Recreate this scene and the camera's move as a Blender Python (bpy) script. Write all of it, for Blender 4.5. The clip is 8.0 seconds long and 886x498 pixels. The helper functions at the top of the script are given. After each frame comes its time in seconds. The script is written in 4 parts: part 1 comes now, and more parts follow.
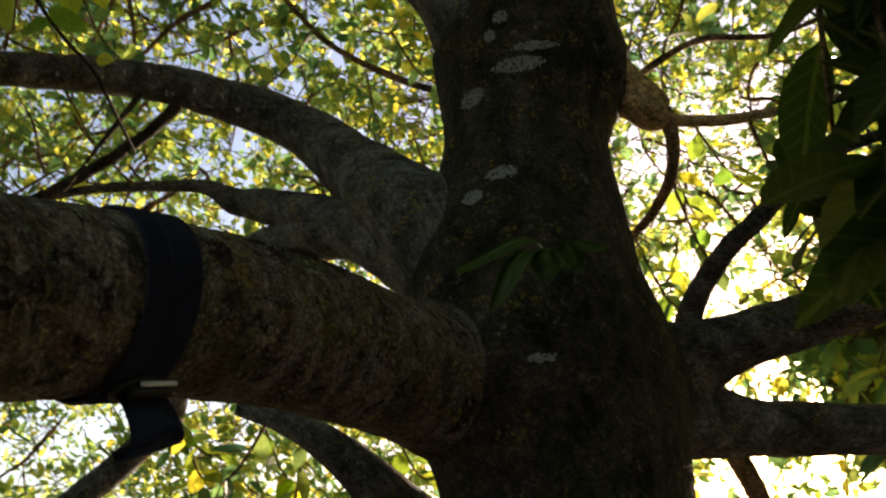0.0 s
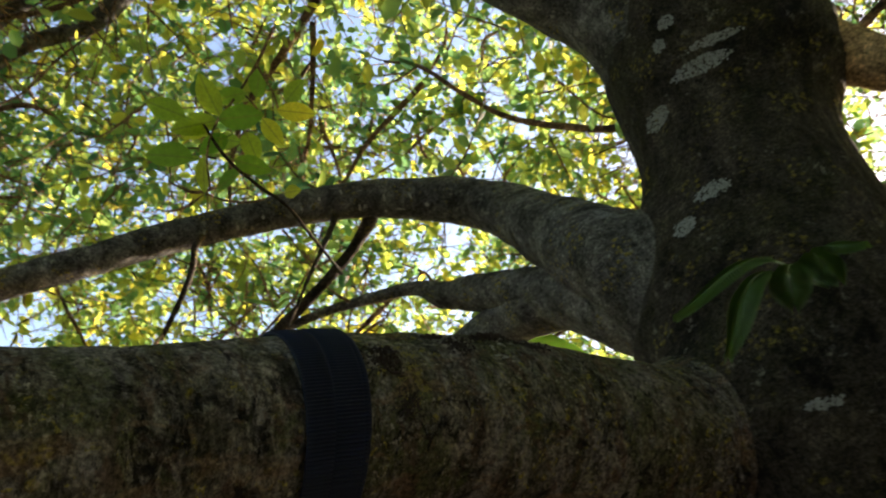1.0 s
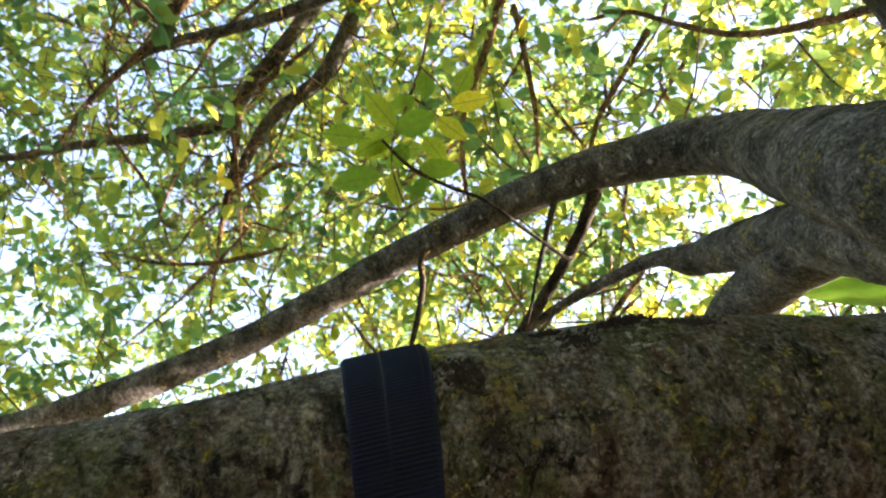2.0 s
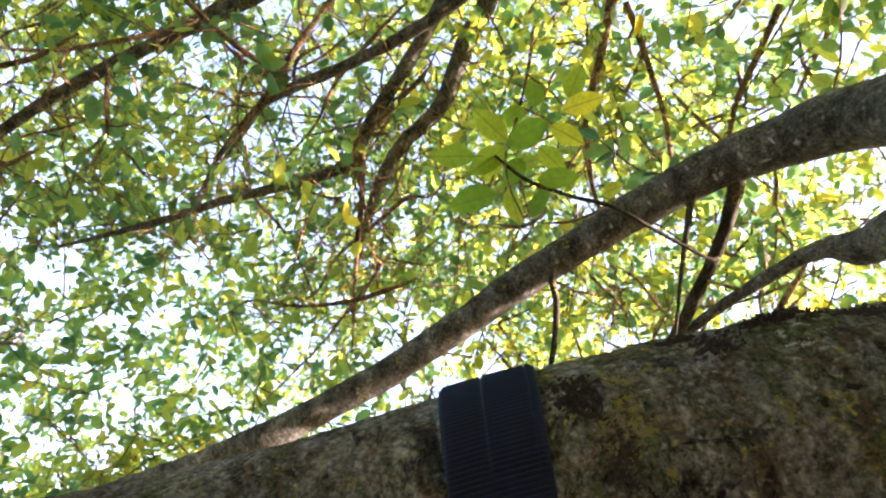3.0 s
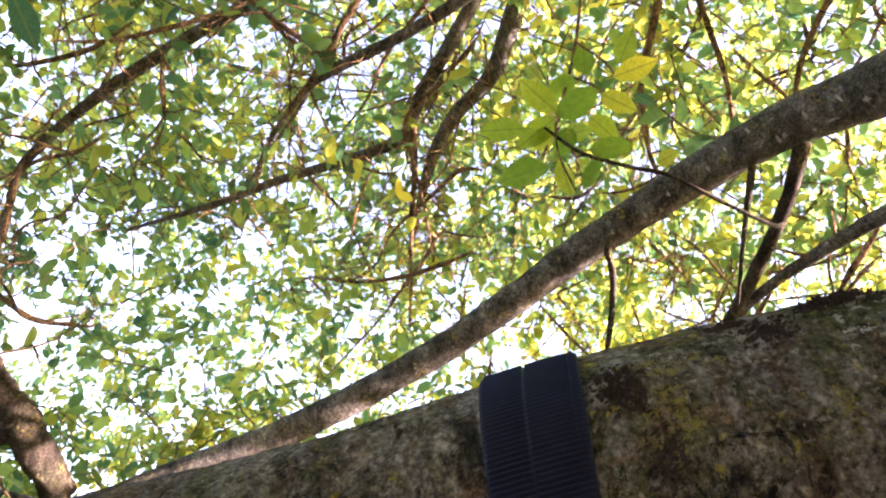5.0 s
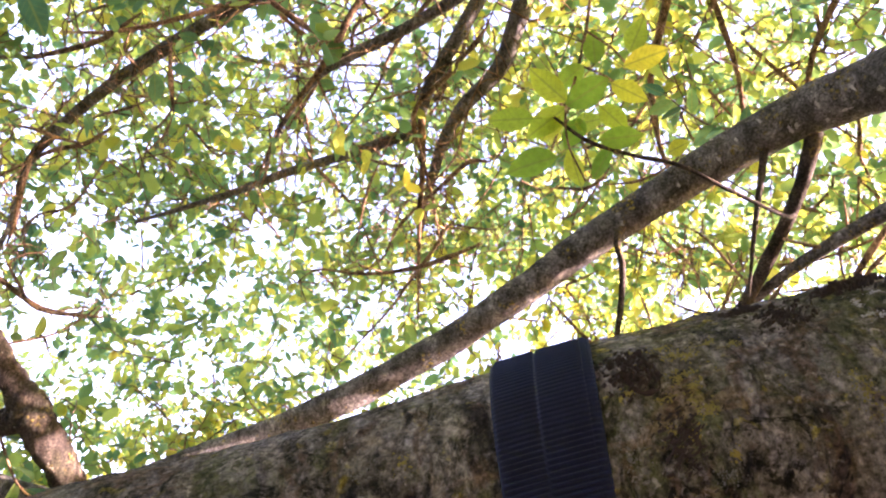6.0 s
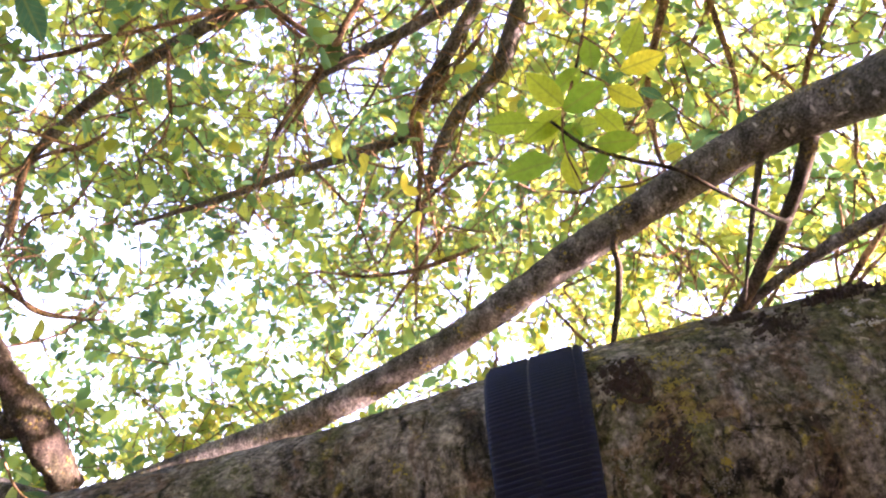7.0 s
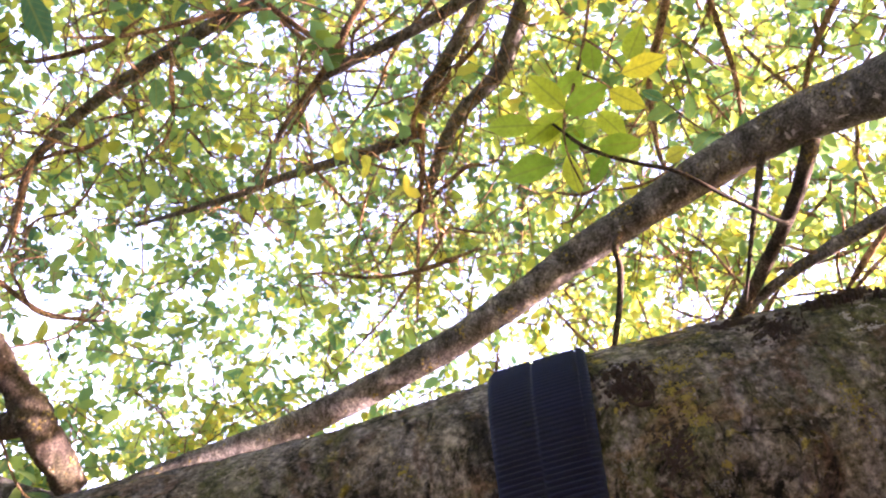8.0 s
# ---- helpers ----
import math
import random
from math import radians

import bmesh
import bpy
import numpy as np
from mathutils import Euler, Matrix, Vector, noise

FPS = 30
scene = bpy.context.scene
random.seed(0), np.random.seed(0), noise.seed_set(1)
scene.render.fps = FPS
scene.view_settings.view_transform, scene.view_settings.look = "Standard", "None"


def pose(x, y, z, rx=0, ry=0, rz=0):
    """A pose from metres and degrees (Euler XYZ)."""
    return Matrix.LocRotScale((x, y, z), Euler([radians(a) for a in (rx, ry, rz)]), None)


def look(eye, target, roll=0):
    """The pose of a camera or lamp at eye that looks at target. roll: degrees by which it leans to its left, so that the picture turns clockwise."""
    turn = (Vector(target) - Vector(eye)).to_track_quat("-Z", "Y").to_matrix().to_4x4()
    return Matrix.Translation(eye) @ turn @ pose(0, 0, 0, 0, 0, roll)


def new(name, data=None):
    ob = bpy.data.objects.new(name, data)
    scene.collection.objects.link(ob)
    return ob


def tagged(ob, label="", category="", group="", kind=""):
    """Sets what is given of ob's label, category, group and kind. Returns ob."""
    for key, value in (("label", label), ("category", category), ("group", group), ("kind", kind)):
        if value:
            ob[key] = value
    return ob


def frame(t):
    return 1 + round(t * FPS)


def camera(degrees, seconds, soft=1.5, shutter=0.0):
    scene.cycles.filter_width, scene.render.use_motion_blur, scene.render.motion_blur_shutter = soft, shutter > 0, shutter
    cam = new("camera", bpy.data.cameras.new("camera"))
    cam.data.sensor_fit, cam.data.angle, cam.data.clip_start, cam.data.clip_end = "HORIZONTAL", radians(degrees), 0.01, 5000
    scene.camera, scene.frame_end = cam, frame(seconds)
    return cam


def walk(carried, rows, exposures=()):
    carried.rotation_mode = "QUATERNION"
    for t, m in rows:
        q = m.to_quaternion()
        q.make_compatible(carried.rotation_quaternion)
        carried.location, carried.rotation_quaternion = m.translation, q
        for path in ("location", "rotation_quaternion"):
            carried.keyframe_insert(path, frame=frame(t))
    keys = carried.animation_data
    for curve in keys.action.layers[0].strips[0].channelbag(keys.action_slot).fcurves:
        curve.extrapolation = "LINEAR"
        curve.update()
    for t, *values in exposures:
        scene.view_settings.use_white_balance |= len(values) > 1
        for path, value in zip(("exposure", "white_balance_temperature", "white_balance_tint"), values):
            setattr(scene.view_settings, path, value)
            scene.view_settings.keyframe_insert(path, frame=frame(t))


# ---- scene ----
cam = camera(63.2, 8.0, soft=2.1, shutter=0.22)
PATH = [
    (0, (0.067, 0.072, 1.397), (-0.1, 1.857, 2.282), -3.7),
    (0.5, (0.084, 0.108, 1.432), (-0.35, 1.77, 2.456), -5.4),
    (1, (0.098, 0.222, 1.458), (-0.634, 1.716, 2.568), -7.1),
    (1.5, (0.176, 0.384, 1.5), (-0.905, 1.623, 2.639), -3.8),
    (2, (0.17, 0.478, 1.534), (-1.18, 1.415, 2.675), -2.9),
    (2.2, (0.154, 0.5, 1.538), (-1.192, 1.368, 2.736), -2.9),
    (3.3, (0.125, 0.553, 1.581), (-1.385, 1.046, 2.797), -0.0),
    (3.5, (0.123, 0.556, 1.589), (-1.379, 1.028, 2.821), 0.2),
    (4, (0.12, 0.564, 1.586), (-1.428, 0.999, 2.775), 1.5),
    (4.5, (0.127, 0.567, 1.585), (-1.446, 0.979, 2.749), 1.2),
    (5, (0.133, 0.562, 1.583), (-1.454, 0.992, 2.723), 1.1),
    (6.5, (0.12, 0.563, 1.58), (-1.484, 0.971, 2.702), 1.7),
    (7, (0.131, 0.563, 1.582), (-1.467, 0.979, 2.71), 1.5),
    (7.5, (0.135, 0.561, 1.581), (-1.469, 0.971, 2.704), 1.5),
    (8, (0.137, 0.559, 1.581), (-1.461, 0.972, 2.71), 1.6),
]
LIFE = Matrix.Translation((0, 0, 1.5)) @ Matrix.Scale(0.75, 4) @ Matrix.Translation((0, 0, -1.5))   # the plan is drawn at four thirds of life size
walk(cam, [(t, look(LIFE @ Vector(eye), LIFE @ Vector(target), roll)) for t, eye, target, roll in PATH],
     exposures=[(0, 1.6, 7100, 26), (0.6, 2.25, 6900, 24), (1.2, 2.4, 6500, 20), (1.5, 3.05, 6300, 26), (2.0, 3.3, 6500, 26), (3.3, 3.62, 6550, 32), (5.2, 3.82, 6550, 47), (6.3, 4.12, 6450, 58), (8, 4.18, 6450, 60)])

# ---- light ----
SUN_AZ, SUN_EL = 24.0, 9.0          # clockwise from +y, and above the horizon
world = bpy.data.worlds.new("sky")
scene.world = world
world.use_nodes = True
wn = world.node_tree
bg = wn.nodes["Background"]
sky = wn.nodes.new("ShaderNodeTexSky")
sky.sky_type, sky.sun_disc = "NISHITA", False
sky.sun_elevation, sky.sun_rotation = radians(SUN_EL), radians(SUN_AZ)
sky.air_density, sky.dust_density, sky.ozone_density = 1.0, 1.6, 1.0
wn.links.new(sky.outputs["Color"], bg.inputs["Color"])
bg.inputs["Strength"].default_value = 0.15
sun = new("sun", bpy.data.lights.new("sun", "SUN"))
sun.data.energy, sun.data.angle, sun.data.color = 5.0, radians(0.6), (1.0, 0.86, 0.66)
sun_to = Vector((math.sin(radians(SUN_AZ)) * math.cos(radians(SUN_EL)), math.cos(radians(SUN_AZ)) * math.cos(radians(SUN_EL)), math.sin(radians(SUN_EL))))
sun.matrix_world = look((0, 0, 12), Vector((0, 0, 12)) - sun_to)


# ---- materials ----
def mat(name):
    m = bpy.data.materials.new(name)
    m.use_nodes = True
    return m, m.node_tree, m.node_tree.nodes["Principled BSDF"]


def node(nt, kind, **inputs):
    n = nt.nodes.new("ShaderNode" + kind)
    for k, v in inputs.items():
        n.inputs[k.replace("_", " ")].default_value = v
    return n


def coords(nt, stretch=(1, 1, 1)):
    tc = nt.nodes.new("ShaderNodeTexCoord")
    mp = nt.nodes.new("ShaderNodeMapping")
    mp.inputs["Scale"].default_value = stretch
    nt.links.new(tc.outputs["Object"], mp.inputs["Vector"])
    return mp.outputs["Vector"]


def noisy(nt, vec, scale, detail=5.0, rough=0.6, distort=0.0):
    n = node(nt, "TexNoise", Scale=scale, Detail=detail, Roughness=rough, Distortion=distort)
    nt.links.new(vec, n.inputs["Vector"])
    return n.outputs["Fac"]


def ramp(nt, fac, *stops):
    r = nt.nodes.new("ShaderNodeValToRGB")
    while len(r.color_ramp.elements) < len(stops):
        r.color_ramp.elements.new(0.5)
    for e, (p, c) in zip(r.color_ramp.elements, stops):
        e.position = p
        e.color = (*c, 1) if isinstance(c, tuple) else (c, c, c, 1)
    nt.links.new(fac, r.inputs["Fac"])
    return r.outputs["Color"]


def mixed(nt, fac, a, b, kind="MIX"):
    m = nt.nodes.new("ShaderNodeMix")
    m.data_type, m.blend_type = "RGBA", kind
    for sock, v in ((m.inputs["Factor"], fac), (m.inputs["A"], a), (m.inputs["B"], b)):
        if isinstance(v, bpy.types.NodeSocket):
            nt.links.new(v, sock)
        else:
            sock.default_value = v if isinstance(v, float) else (*v, 1)
    return m.outputs["Result"]


def times(nt, a, b, op="MULTIPLY"):
    m = nt.nodes.new("ShaderNodeMath")
    m.operation = op
    for sock, v in ((m.inputs[0], a), (m.inputs[1], b)):
        if isinstance(v, bpy.types.NodeSocket):
            nt.links.new(v, sock)
        else:
            sock.default_value = v
    return m.outputs[0]


def bumped(nt, bsdf, height, strength, distance):
    b = node(nt, "Bump", Strength=strength, Distance=distance)
    nt.links.new(height, b.inputs["Height"])
    nt.links.new(b.outputs["Normal"], bsdf.inputs["Normal"])


def across(nt, axis, squeeze):
    """Object coordinates drawn together along an axis, so that marks run round the limb."""
    tc = nt.nodes.new("ShaderNodeTexCoord")
    dot = nt.nodes.new("ShaderNodeVectorMath")
    dot.operation = "DOT_PRODUCT"
    dot.inputs[1].default_value = Vector(axis).normalized()
    nt.links.new(tc.outputs["Object"], dot.inputs[0])
    far = nt.nodes.new("ShaderNodeVectorMath")
    far.operation = "SCALE"
    far.inputs[0].default_value = Vector(axis).normalized() * squeeze
    nt.links.new(dot.outputs["Value"], far.inputs["Scale"])
    both = nt.nodes.new("ShaderNodeVectorMath")
    nt.links.new(tc.outputs["Object"], both.inputs[0])
    nt.links.new(far.outputs[0], both.inputs[1])
    return both.outputs[0]


def bark(name, base, dark, lichen, moss, axis=None, streak=0.0, patchy=0.0, squeeze=3.2):
    """Thin grey-brown bark: mottled at three scales, with pale and yellow lichen, a film of algae and short cracks."""
    m, nt, bsdf = mat(name)
    v = coords(nt)
    tone = [tuple(min(1, f * k) for k in base) for f in (0.85, 1.15, 2.0, 3.0)]
    blot = times(nt, times(nt, noisy(nt, coords(nt, (0.75, 1.5, 0.75)), 20, 10, 0.72, 0.25), 0.6), times(nt, noisy(nt, v, 95, 8, 0.75), 0.4), "ADD")
    c = ramp(nt, blot, (0.38, tuple(0.5 * k for k in dark)), (0.44, dark), (0.48, tone[0]), (0.53, tone[1]), (0.58, tone[2]), (0.66, tone[3]))
    if patchy:
        c = mixed(nt, patchy, c, ramp(nt, noisy(nt, v, 13, 6, 0.65, 0.6), (0.36, (0.60, 0.56, 0.52)), (0.50, (1.0, 0.98, 0.95)), (0.62, (1.55, 1.46, 1.36))), "MULTIPLY")
    if axis:
        band = noisy(nt, across(nt, axis, squeeze), 17, 6, 0.6, 0.4)
        where = ramp(nt, noisy(nt, v, 8, 3), (0.40, 0.0), (0.58, 1.0))
        c = mixed(nt, times(nt, times(nt, ramp(nt, band, (0.56, 0.0), (0.64, 1.0)), where), streak), c, tuple(min(1, 2.6 * k) for k in base))
        c = mixed(nt, times(nt, ramp(nt, band, (0.36, 1.0), (0.43, 0.0)), streak), c, tuple(0.6 * k for k in dark))
    # green algae film
    film = times(nt, ramp(nt, noisy(nt, v, 9, 6, 0.65, 0.3), (0.46, 0.0), (0.62, 0.9)), ramp(nt, noisy(nt, v, 120, 4, 0.7), (0.35, 0.2), (0.6, 1.0)))
    c = mixed(nt, times(nt, film, moss), c, (0.076, 0.082, 0.032))
    # pale crust lichen in small islands
    pale = times(nt, ramp(nt, noisy(nt, v, 52, 7, 0.7, 0.2), (0.58, 0.0), (0.66, 1.0)), ramp(nt, noisy(nt, v, 11, 3), (0.42, 0.0), (0.55, 1.0)))
    c = mixed(nt, times(nt, pale, 0.8 * lichen), c, (0.40, 0.38, 0.32))
    # yellow lichen rosettes
    spots = node(nt, "TexVoronoi", Scale=120.0, Randomness=1.0)
    nt.links.new(v, spots.inputs["Vector"])
    rose = ramp(nt, spots.outputs["Distance"], (0.30, 1.0), (0.48, 0.0))
    yel = times(nt, rose, ramp(nt, noisy(nt, v, 17, 5, 0.7), (0.55, 0.0), (0.63, 1.0)))
    c = mixed(nt, times(nt, yel, lichen), c, (0.30, 0.235, 0.035))
    # flecks, grain and pits
    if patchy > 0.6:
        # grey weathered patches that run round the limb, moss cushions, yellow lichen on them
        grey = times(nt, ramp(nt, noisy(nt, across(nt, axis, 1.4), 11, 6, 0.68, 0.8), (0.49, 0.0), (0.57, 1.0)), ramp(nt, noisy(nt, v, 70, 5, 0.7), (0.36, 0.1), (0.56, 1.0)))
        c = mixed(nt, times(nt, grey, 0.85), c, (0.275, 0.245, 0.235))
        cushion = times(nt, ramp(nt, noisy(nt, v, 15, 5, 0.65, 0.9), (0.53, 0.0), (0.60, 1.0)), ramp(nt, noisy(nt, v, 150, 4, 0.7), (0.34, 0.25), (0.56, 1.0)))
        c = mixed(nt, times(nt, cushion, 0.85), c, (0.094, 0.100, 0.042))
        crumbs = times(nt, ramp(nt, noisy(nt, v, 110, 3, 0.6, 0.6), (0.60, 0.0), (0.64, 1.0)), ramp(nt, noisy(nt, v, 12, 4, 0.65), (0.50, 0.0), (0.58, 1.0)))
        c = mixed(nt, times(nt, crumbs, 0.9), c, (0.34, 0.28, 0.055))
        rust = ramp(nt, noisy(nt, across(nt, axis, 0.8), 23, 5, 0.65, 0.7), (0.54, 0.0), (0.62, 0.75))
        c = mixed(nt, rust, c, (0.105, 0.062, 0.044))
        rent = times(nt, ramp(nt, noisy(nt, v, 33, 7, 0.72, 1.2), (0.39, 1.0), (0.44, 0.0)), ramp(nt, noisy(nt, v, 10, 3), (0.40, 0.0), (0.50, 1.0)))
        c = mixed(nt, times(nt, rent, 0.92), c, (0.009, 0.007, 0.006))
        fleck = times(nt, ramp(nt, noisy(nt, v, 210, 4, 0.6, 0.3), (0.57, 0.0), (0.63, 1.0)), ramp(nt, noisy(nt, v, 24, 4, 0.65), (0.42, 0.0), (0.58, 1.0)))
        c = mixed(nt, times(nt, fleck, 0.75), c, tone[3])
        pit = times(nt, ramp(nt, noisy(nt, v, 150, 5, 0.65, 0.4), (0.36, 1.0), (0.43, 0.0)), ramp(nt, noisy(nt, v, 19, 4, 0.65), (0.40, 1.0), (0.56, 0.15)))
        c = mixed(nt, times(nt, pit, 0.9), c, tuple(0.35 * k for k in dark))
        c = mixed(nt, times(nt, ramp(nt, noisy(nt, across(nt, axis, -0.75), 40, 5, 0.6, 0.4), (0.57, 0.0), (0.63, 1.0)), 0.45), c, (0.24, 0.145, 0.085))
    c = mixed(nt, 0.8, c, ramp(nt, noisy(nt, v, 260, 5, 0.75), (0.38, 0.18), (0.50, 0.85), (0.62, 1.7)), "MULTIPLY")
    crack = ramp(nt, noisy(nt, coords(nt, (1.0, 2.4, 0.8)), 44, 7, 0.75, 0.5), (0.34, 1.0), (0.42, 0.0))
    c = mixed(nt, times(nt, crack, 0.85), c, tuple(0.25 * k for k in dark))
    nt.links.new(c, bsdf.inputs["Base Color"])
    bsdf.inputs["Roughness"].default_value = 0.9
    bsdf.inputs["Specular IOR Level"].default_value = 0.2
    h = mixed(nt, 0.5, noisy(nt, v, 75, 9, 0.75, 0.3), ramp(nt, crack, (0.0, 1.0), (1.0, 0.0)))
    h = mixed(nt, 0.35, h, ramp(nt, times(nt, pale, yel, "MAXIMUM"), (0.0, 0.0), (1.0, 1.0)), "ADD")
    bumped(nt, bsdf, h, 1.0 if patchy > 0.6 else 0.55, 0.007)
    return m


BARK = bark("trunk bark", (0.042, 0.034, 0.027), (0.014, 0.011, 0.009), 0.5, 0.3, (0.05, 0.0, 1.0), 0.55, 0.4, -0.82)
BARK_LIMB = bark("limb bark", (0.126, 0.110, 0.092), (0.023, 0.019, 0.016), 0.9, 1.0, (0.42, 0.87, 0.25), 0.75, 0.85)
BARK_BRANCH = bark("branch bark", (0.118, 0.115, 0.112), (0.050, 0.047, 0.045), 0.8, 0.16, (-0.72, -0.58, -0.38), 0.45, 0.5, 1.4)
# peeled wood, paled further to stand in for sunlight on the stub
BARK_STUB_LIT = bark("sunlit peeled wood", (0.52, 0.34, 0.18), (0.15, 0.09, 0.045), 0.0, 0.0)
BARK_TWIG = bark("twig bark", (0.215, 0.135, 0.078), (0.065, 0.043, 0.029), 0.25, 0.0)


def leafy(name, per_island, painted=0):
    """Leaf blades: thin, waxy, letting light through; each its own green, a few turning yellow."""
    m, nt, bsdf = mat(name)
    if per_island:
        rnd = nt.nodes.new("ShaderNodeNewGeometry").outputs["Random Per Island"]
    else:
        rnd = times(nt, nt.nodes.new("ShaderNodeObjectInfo").outputs["Random"], 1.0 if painted else 0.72)
    if per_island:      # whole sprays turn yellow before others
        spray = ramp(nt, noisy(nt, coords(nt), 1.9, 3, 0.6), (0.34, 0.0), (0.66, 1.0))
        rnd = times(nt, times(nt, rnd, 0.58), times(nt, spray, 0.42), "ADD")
    front = ramp(nt, rnd, (0.0, (0.026, 0.072, 0.026)), (0.48, (0.052, 0.115, 0.028)), (0.77, (0.090, 0.150, 0.028)), (0.92, (0.20, 0.19, 0.03)), (1.0, (0.26, 0.19, 0.05)))
    thru = ramp(nt, rnd, (0.0, (0.055, 0.18, 0.10)), (0.35, (0.20, 0.38, 0.12)), (0.62, (0.50, 0.60, 0.10)), (0.85, (0.83, 0.74, 0.09)), (1.0, (0.88, 0.64, 0.13)))
    if painted == 2:      # darker copy of the leaf, with shade put into its colours
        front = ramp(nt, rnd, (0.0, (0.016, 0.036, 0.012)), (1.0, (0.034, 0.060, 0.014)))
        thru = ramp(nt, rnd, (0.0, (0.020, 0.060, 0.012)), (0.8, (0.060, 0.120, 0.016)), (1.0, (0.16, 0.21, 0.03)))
    elif painted:
        # brighter, yellower copy: sunlight through the leaf put into its colours
        front = ramp(nt, rnd, (0.0, (0.075, 0.16, 0.028)), (1.0, (0.17, 0.21, 0.03)))
        thru = ramp(nt, rnd, (0.0, (0.20, 0.42, 0.045)), (0.55, (0.50, 0.66, 0.055)), (1.0, (0.92, 0.84, 0.06)))
    if not per_island:
        v = coords(nt)
        sep = nt.nodes.new("ShaderNodeSeparateXYZ")
        nt.links.new(v, sep.inputs[0])
        side = times(nt, sep.outputs["Y"], 0.0, "ADD")
        av = nt.nodes.new("ShaderNodeMath")
        av.operation = "ABSOLUTE"
        nt.links.new(side, av.inputs[0])
        rib = ramp(nt, av.outputs[0], (0.012, 1.0), (0.03, 0.0))
        wave = node(nt, "TexWave", Scale=2.6, Distortion=0.6)
        skew = nt.nodes.new("ShaderNodeCombineXYZ")
        nt.links.new(times(nt, sep.outputs["X"], times(nt, av.outputs[0], 0.8), "SUBTRACT"), skew.inputs[0])
        nt.links.new(skew.outputs[0], wave.inputs["Vector"])
        vein = ramp(nt, wave.outputs["Fac"], (0.86, 0.0), (0.97, 0.45))
        both = times(nt, rib, vein, "MAXIMUM")
        front = mixed(nt, both, front, (0.16, 0.20, 0.06))
        thru = mixed(nt, times(nt, both, 0.5), thru, (0.20, 0.24, 0.05))
        blot = ramp(nt, noisy(nt, v, 7, 4, 0.6), (0.3, 0.75), (0.7, 1.1))
        thru = mixed(nt, 1.0, thru, blot, "MULTIPLY")
    nt.links.new(front, bsdf.inputs["Base Color"])
    bsdf.inputs["Roughness"].default_value = 0.42
    bsdf.inputs["Specular IOR Level"].default_value = 0.2
    tr = nt.nodes.new("ShaderNodeBsdfTranslucent")
    nt.links.new(thru, tr.inputs["Color"])
    mx = nt.nodes.new("ShaderNodeMixShader")
    mx.inputs[0].default_value = 0.68
    nt.links.new(bsdf.outputs[0], mx.inputs[1])
    nt.links.new(tr.outputs[0], mx.inputs[2])
    nt.links.new(mx.outputs[0], nt.nodes["Material Output"].inputs["Surface"])
    return m


LEAF = leafy("leaf blade", False)
LEAF_CROWN = leafy("crown leaf blade", True)
LEAF_LIT = leafy("sunlit leaf blade", False, 1)
LEAF_SHADED = leafy("shaded leaf blade", False, 2)


def plain(name, colour, rough, metal=0.0, grain=200, depth=0.0006, spread=0.35):
    m, nt, bsdf = mat(name)
    v = coords(nt)
    n = noisy(nt, v, grain, 4, 0.6)
    big = noisy(nt, v, grain * 0.06, 4, 0.6)
    lo, hi = tuple(k * (1 - spread) for k in colour), tuple(min(1, k * (1 + spread)) for k in colour)
    nt.links.new(mixed(nt, 0.5, ramp(nt, n, (0.3, lo), (0.7, hi)), ramp(nt, big, (0.3, lo), (0.7, hi))), bsdf.inputs["Base Color"])
    bsdf.inputs["Roughness"].default_value, bsdf.inputs["Metallic"].default_value = rough, metal
    bumped(nt, bsdf, n, 0.5, depth)
    return m


WEBBING = plain("navy webbing", (0.0078, 0.0138, 0.0410), 0.6, grain=900, depth=0.0003)
WEBBING.node_tree.nodes["Principled BSDF"].inputs["Specular IOR Level"].default_value = 0.3
PLASTIC = plain("black plastic", (0.008, 0.008, 0.009), 0.65)
# pale and barely metallic: the bar's reflection of the sky is put into its colour
STEEL = plain("brushed steel", (0.80, 0.82, 0.86), 0.35, 0.3, spread=0.1)
LICHEN = plain("pale lichen", (0.15, 0.145, 0.125), 0.95, grain=160, depth=0.003)
LICHEN_T = plain("grey lichen", (0.30, 0.305, 0.29), 0.95, grain=120, depth=0.003)
LICHEN_A = plain("pale bark scar", (0.46, 0.44, 0.41), 0.95, grain=160, depth=0.002)
LICHEN_Y = plain("yellow lichen", (0.235, 0.19, 0.045), 0.95, grain=220, depth=0.003)
CRUST = plain("dark bark crust", (0.046, 0.031, 0.025), 0.95, grain=90, depth=0.006)
FERN = plain("fern green", (0.085, 0.165, 0.028), 0.5, grain=60, depth=0.0005)
SOIL = plain("leaf litter", (0.045, 0.033, 0.022), 0.95, grain=14, depth=0.02)


# ---- building blocks ----
def life(me):
    """Brings a mesh from the plan to life size."""
    me.transform(LIFE)
    return me


def part(name, me, material, parent=None, label="", smooth=True):
    """Links a bmesh or a mesh as one object, under a thing or part."""
    if isinstance(me, bmesh.types.BMesh):
        data = bpy.data.meshes.new(name)
        me.to_mesh(data)
        me.free()
        me = data
    if material and not me.materials:
        me.materials.append(material)
    if smooth:
        me.shade_smooth()
    ob = new(name, life(me))
    if parent:
        ob.parent = parent
    if label:
        ob["label"] = label
    return ob


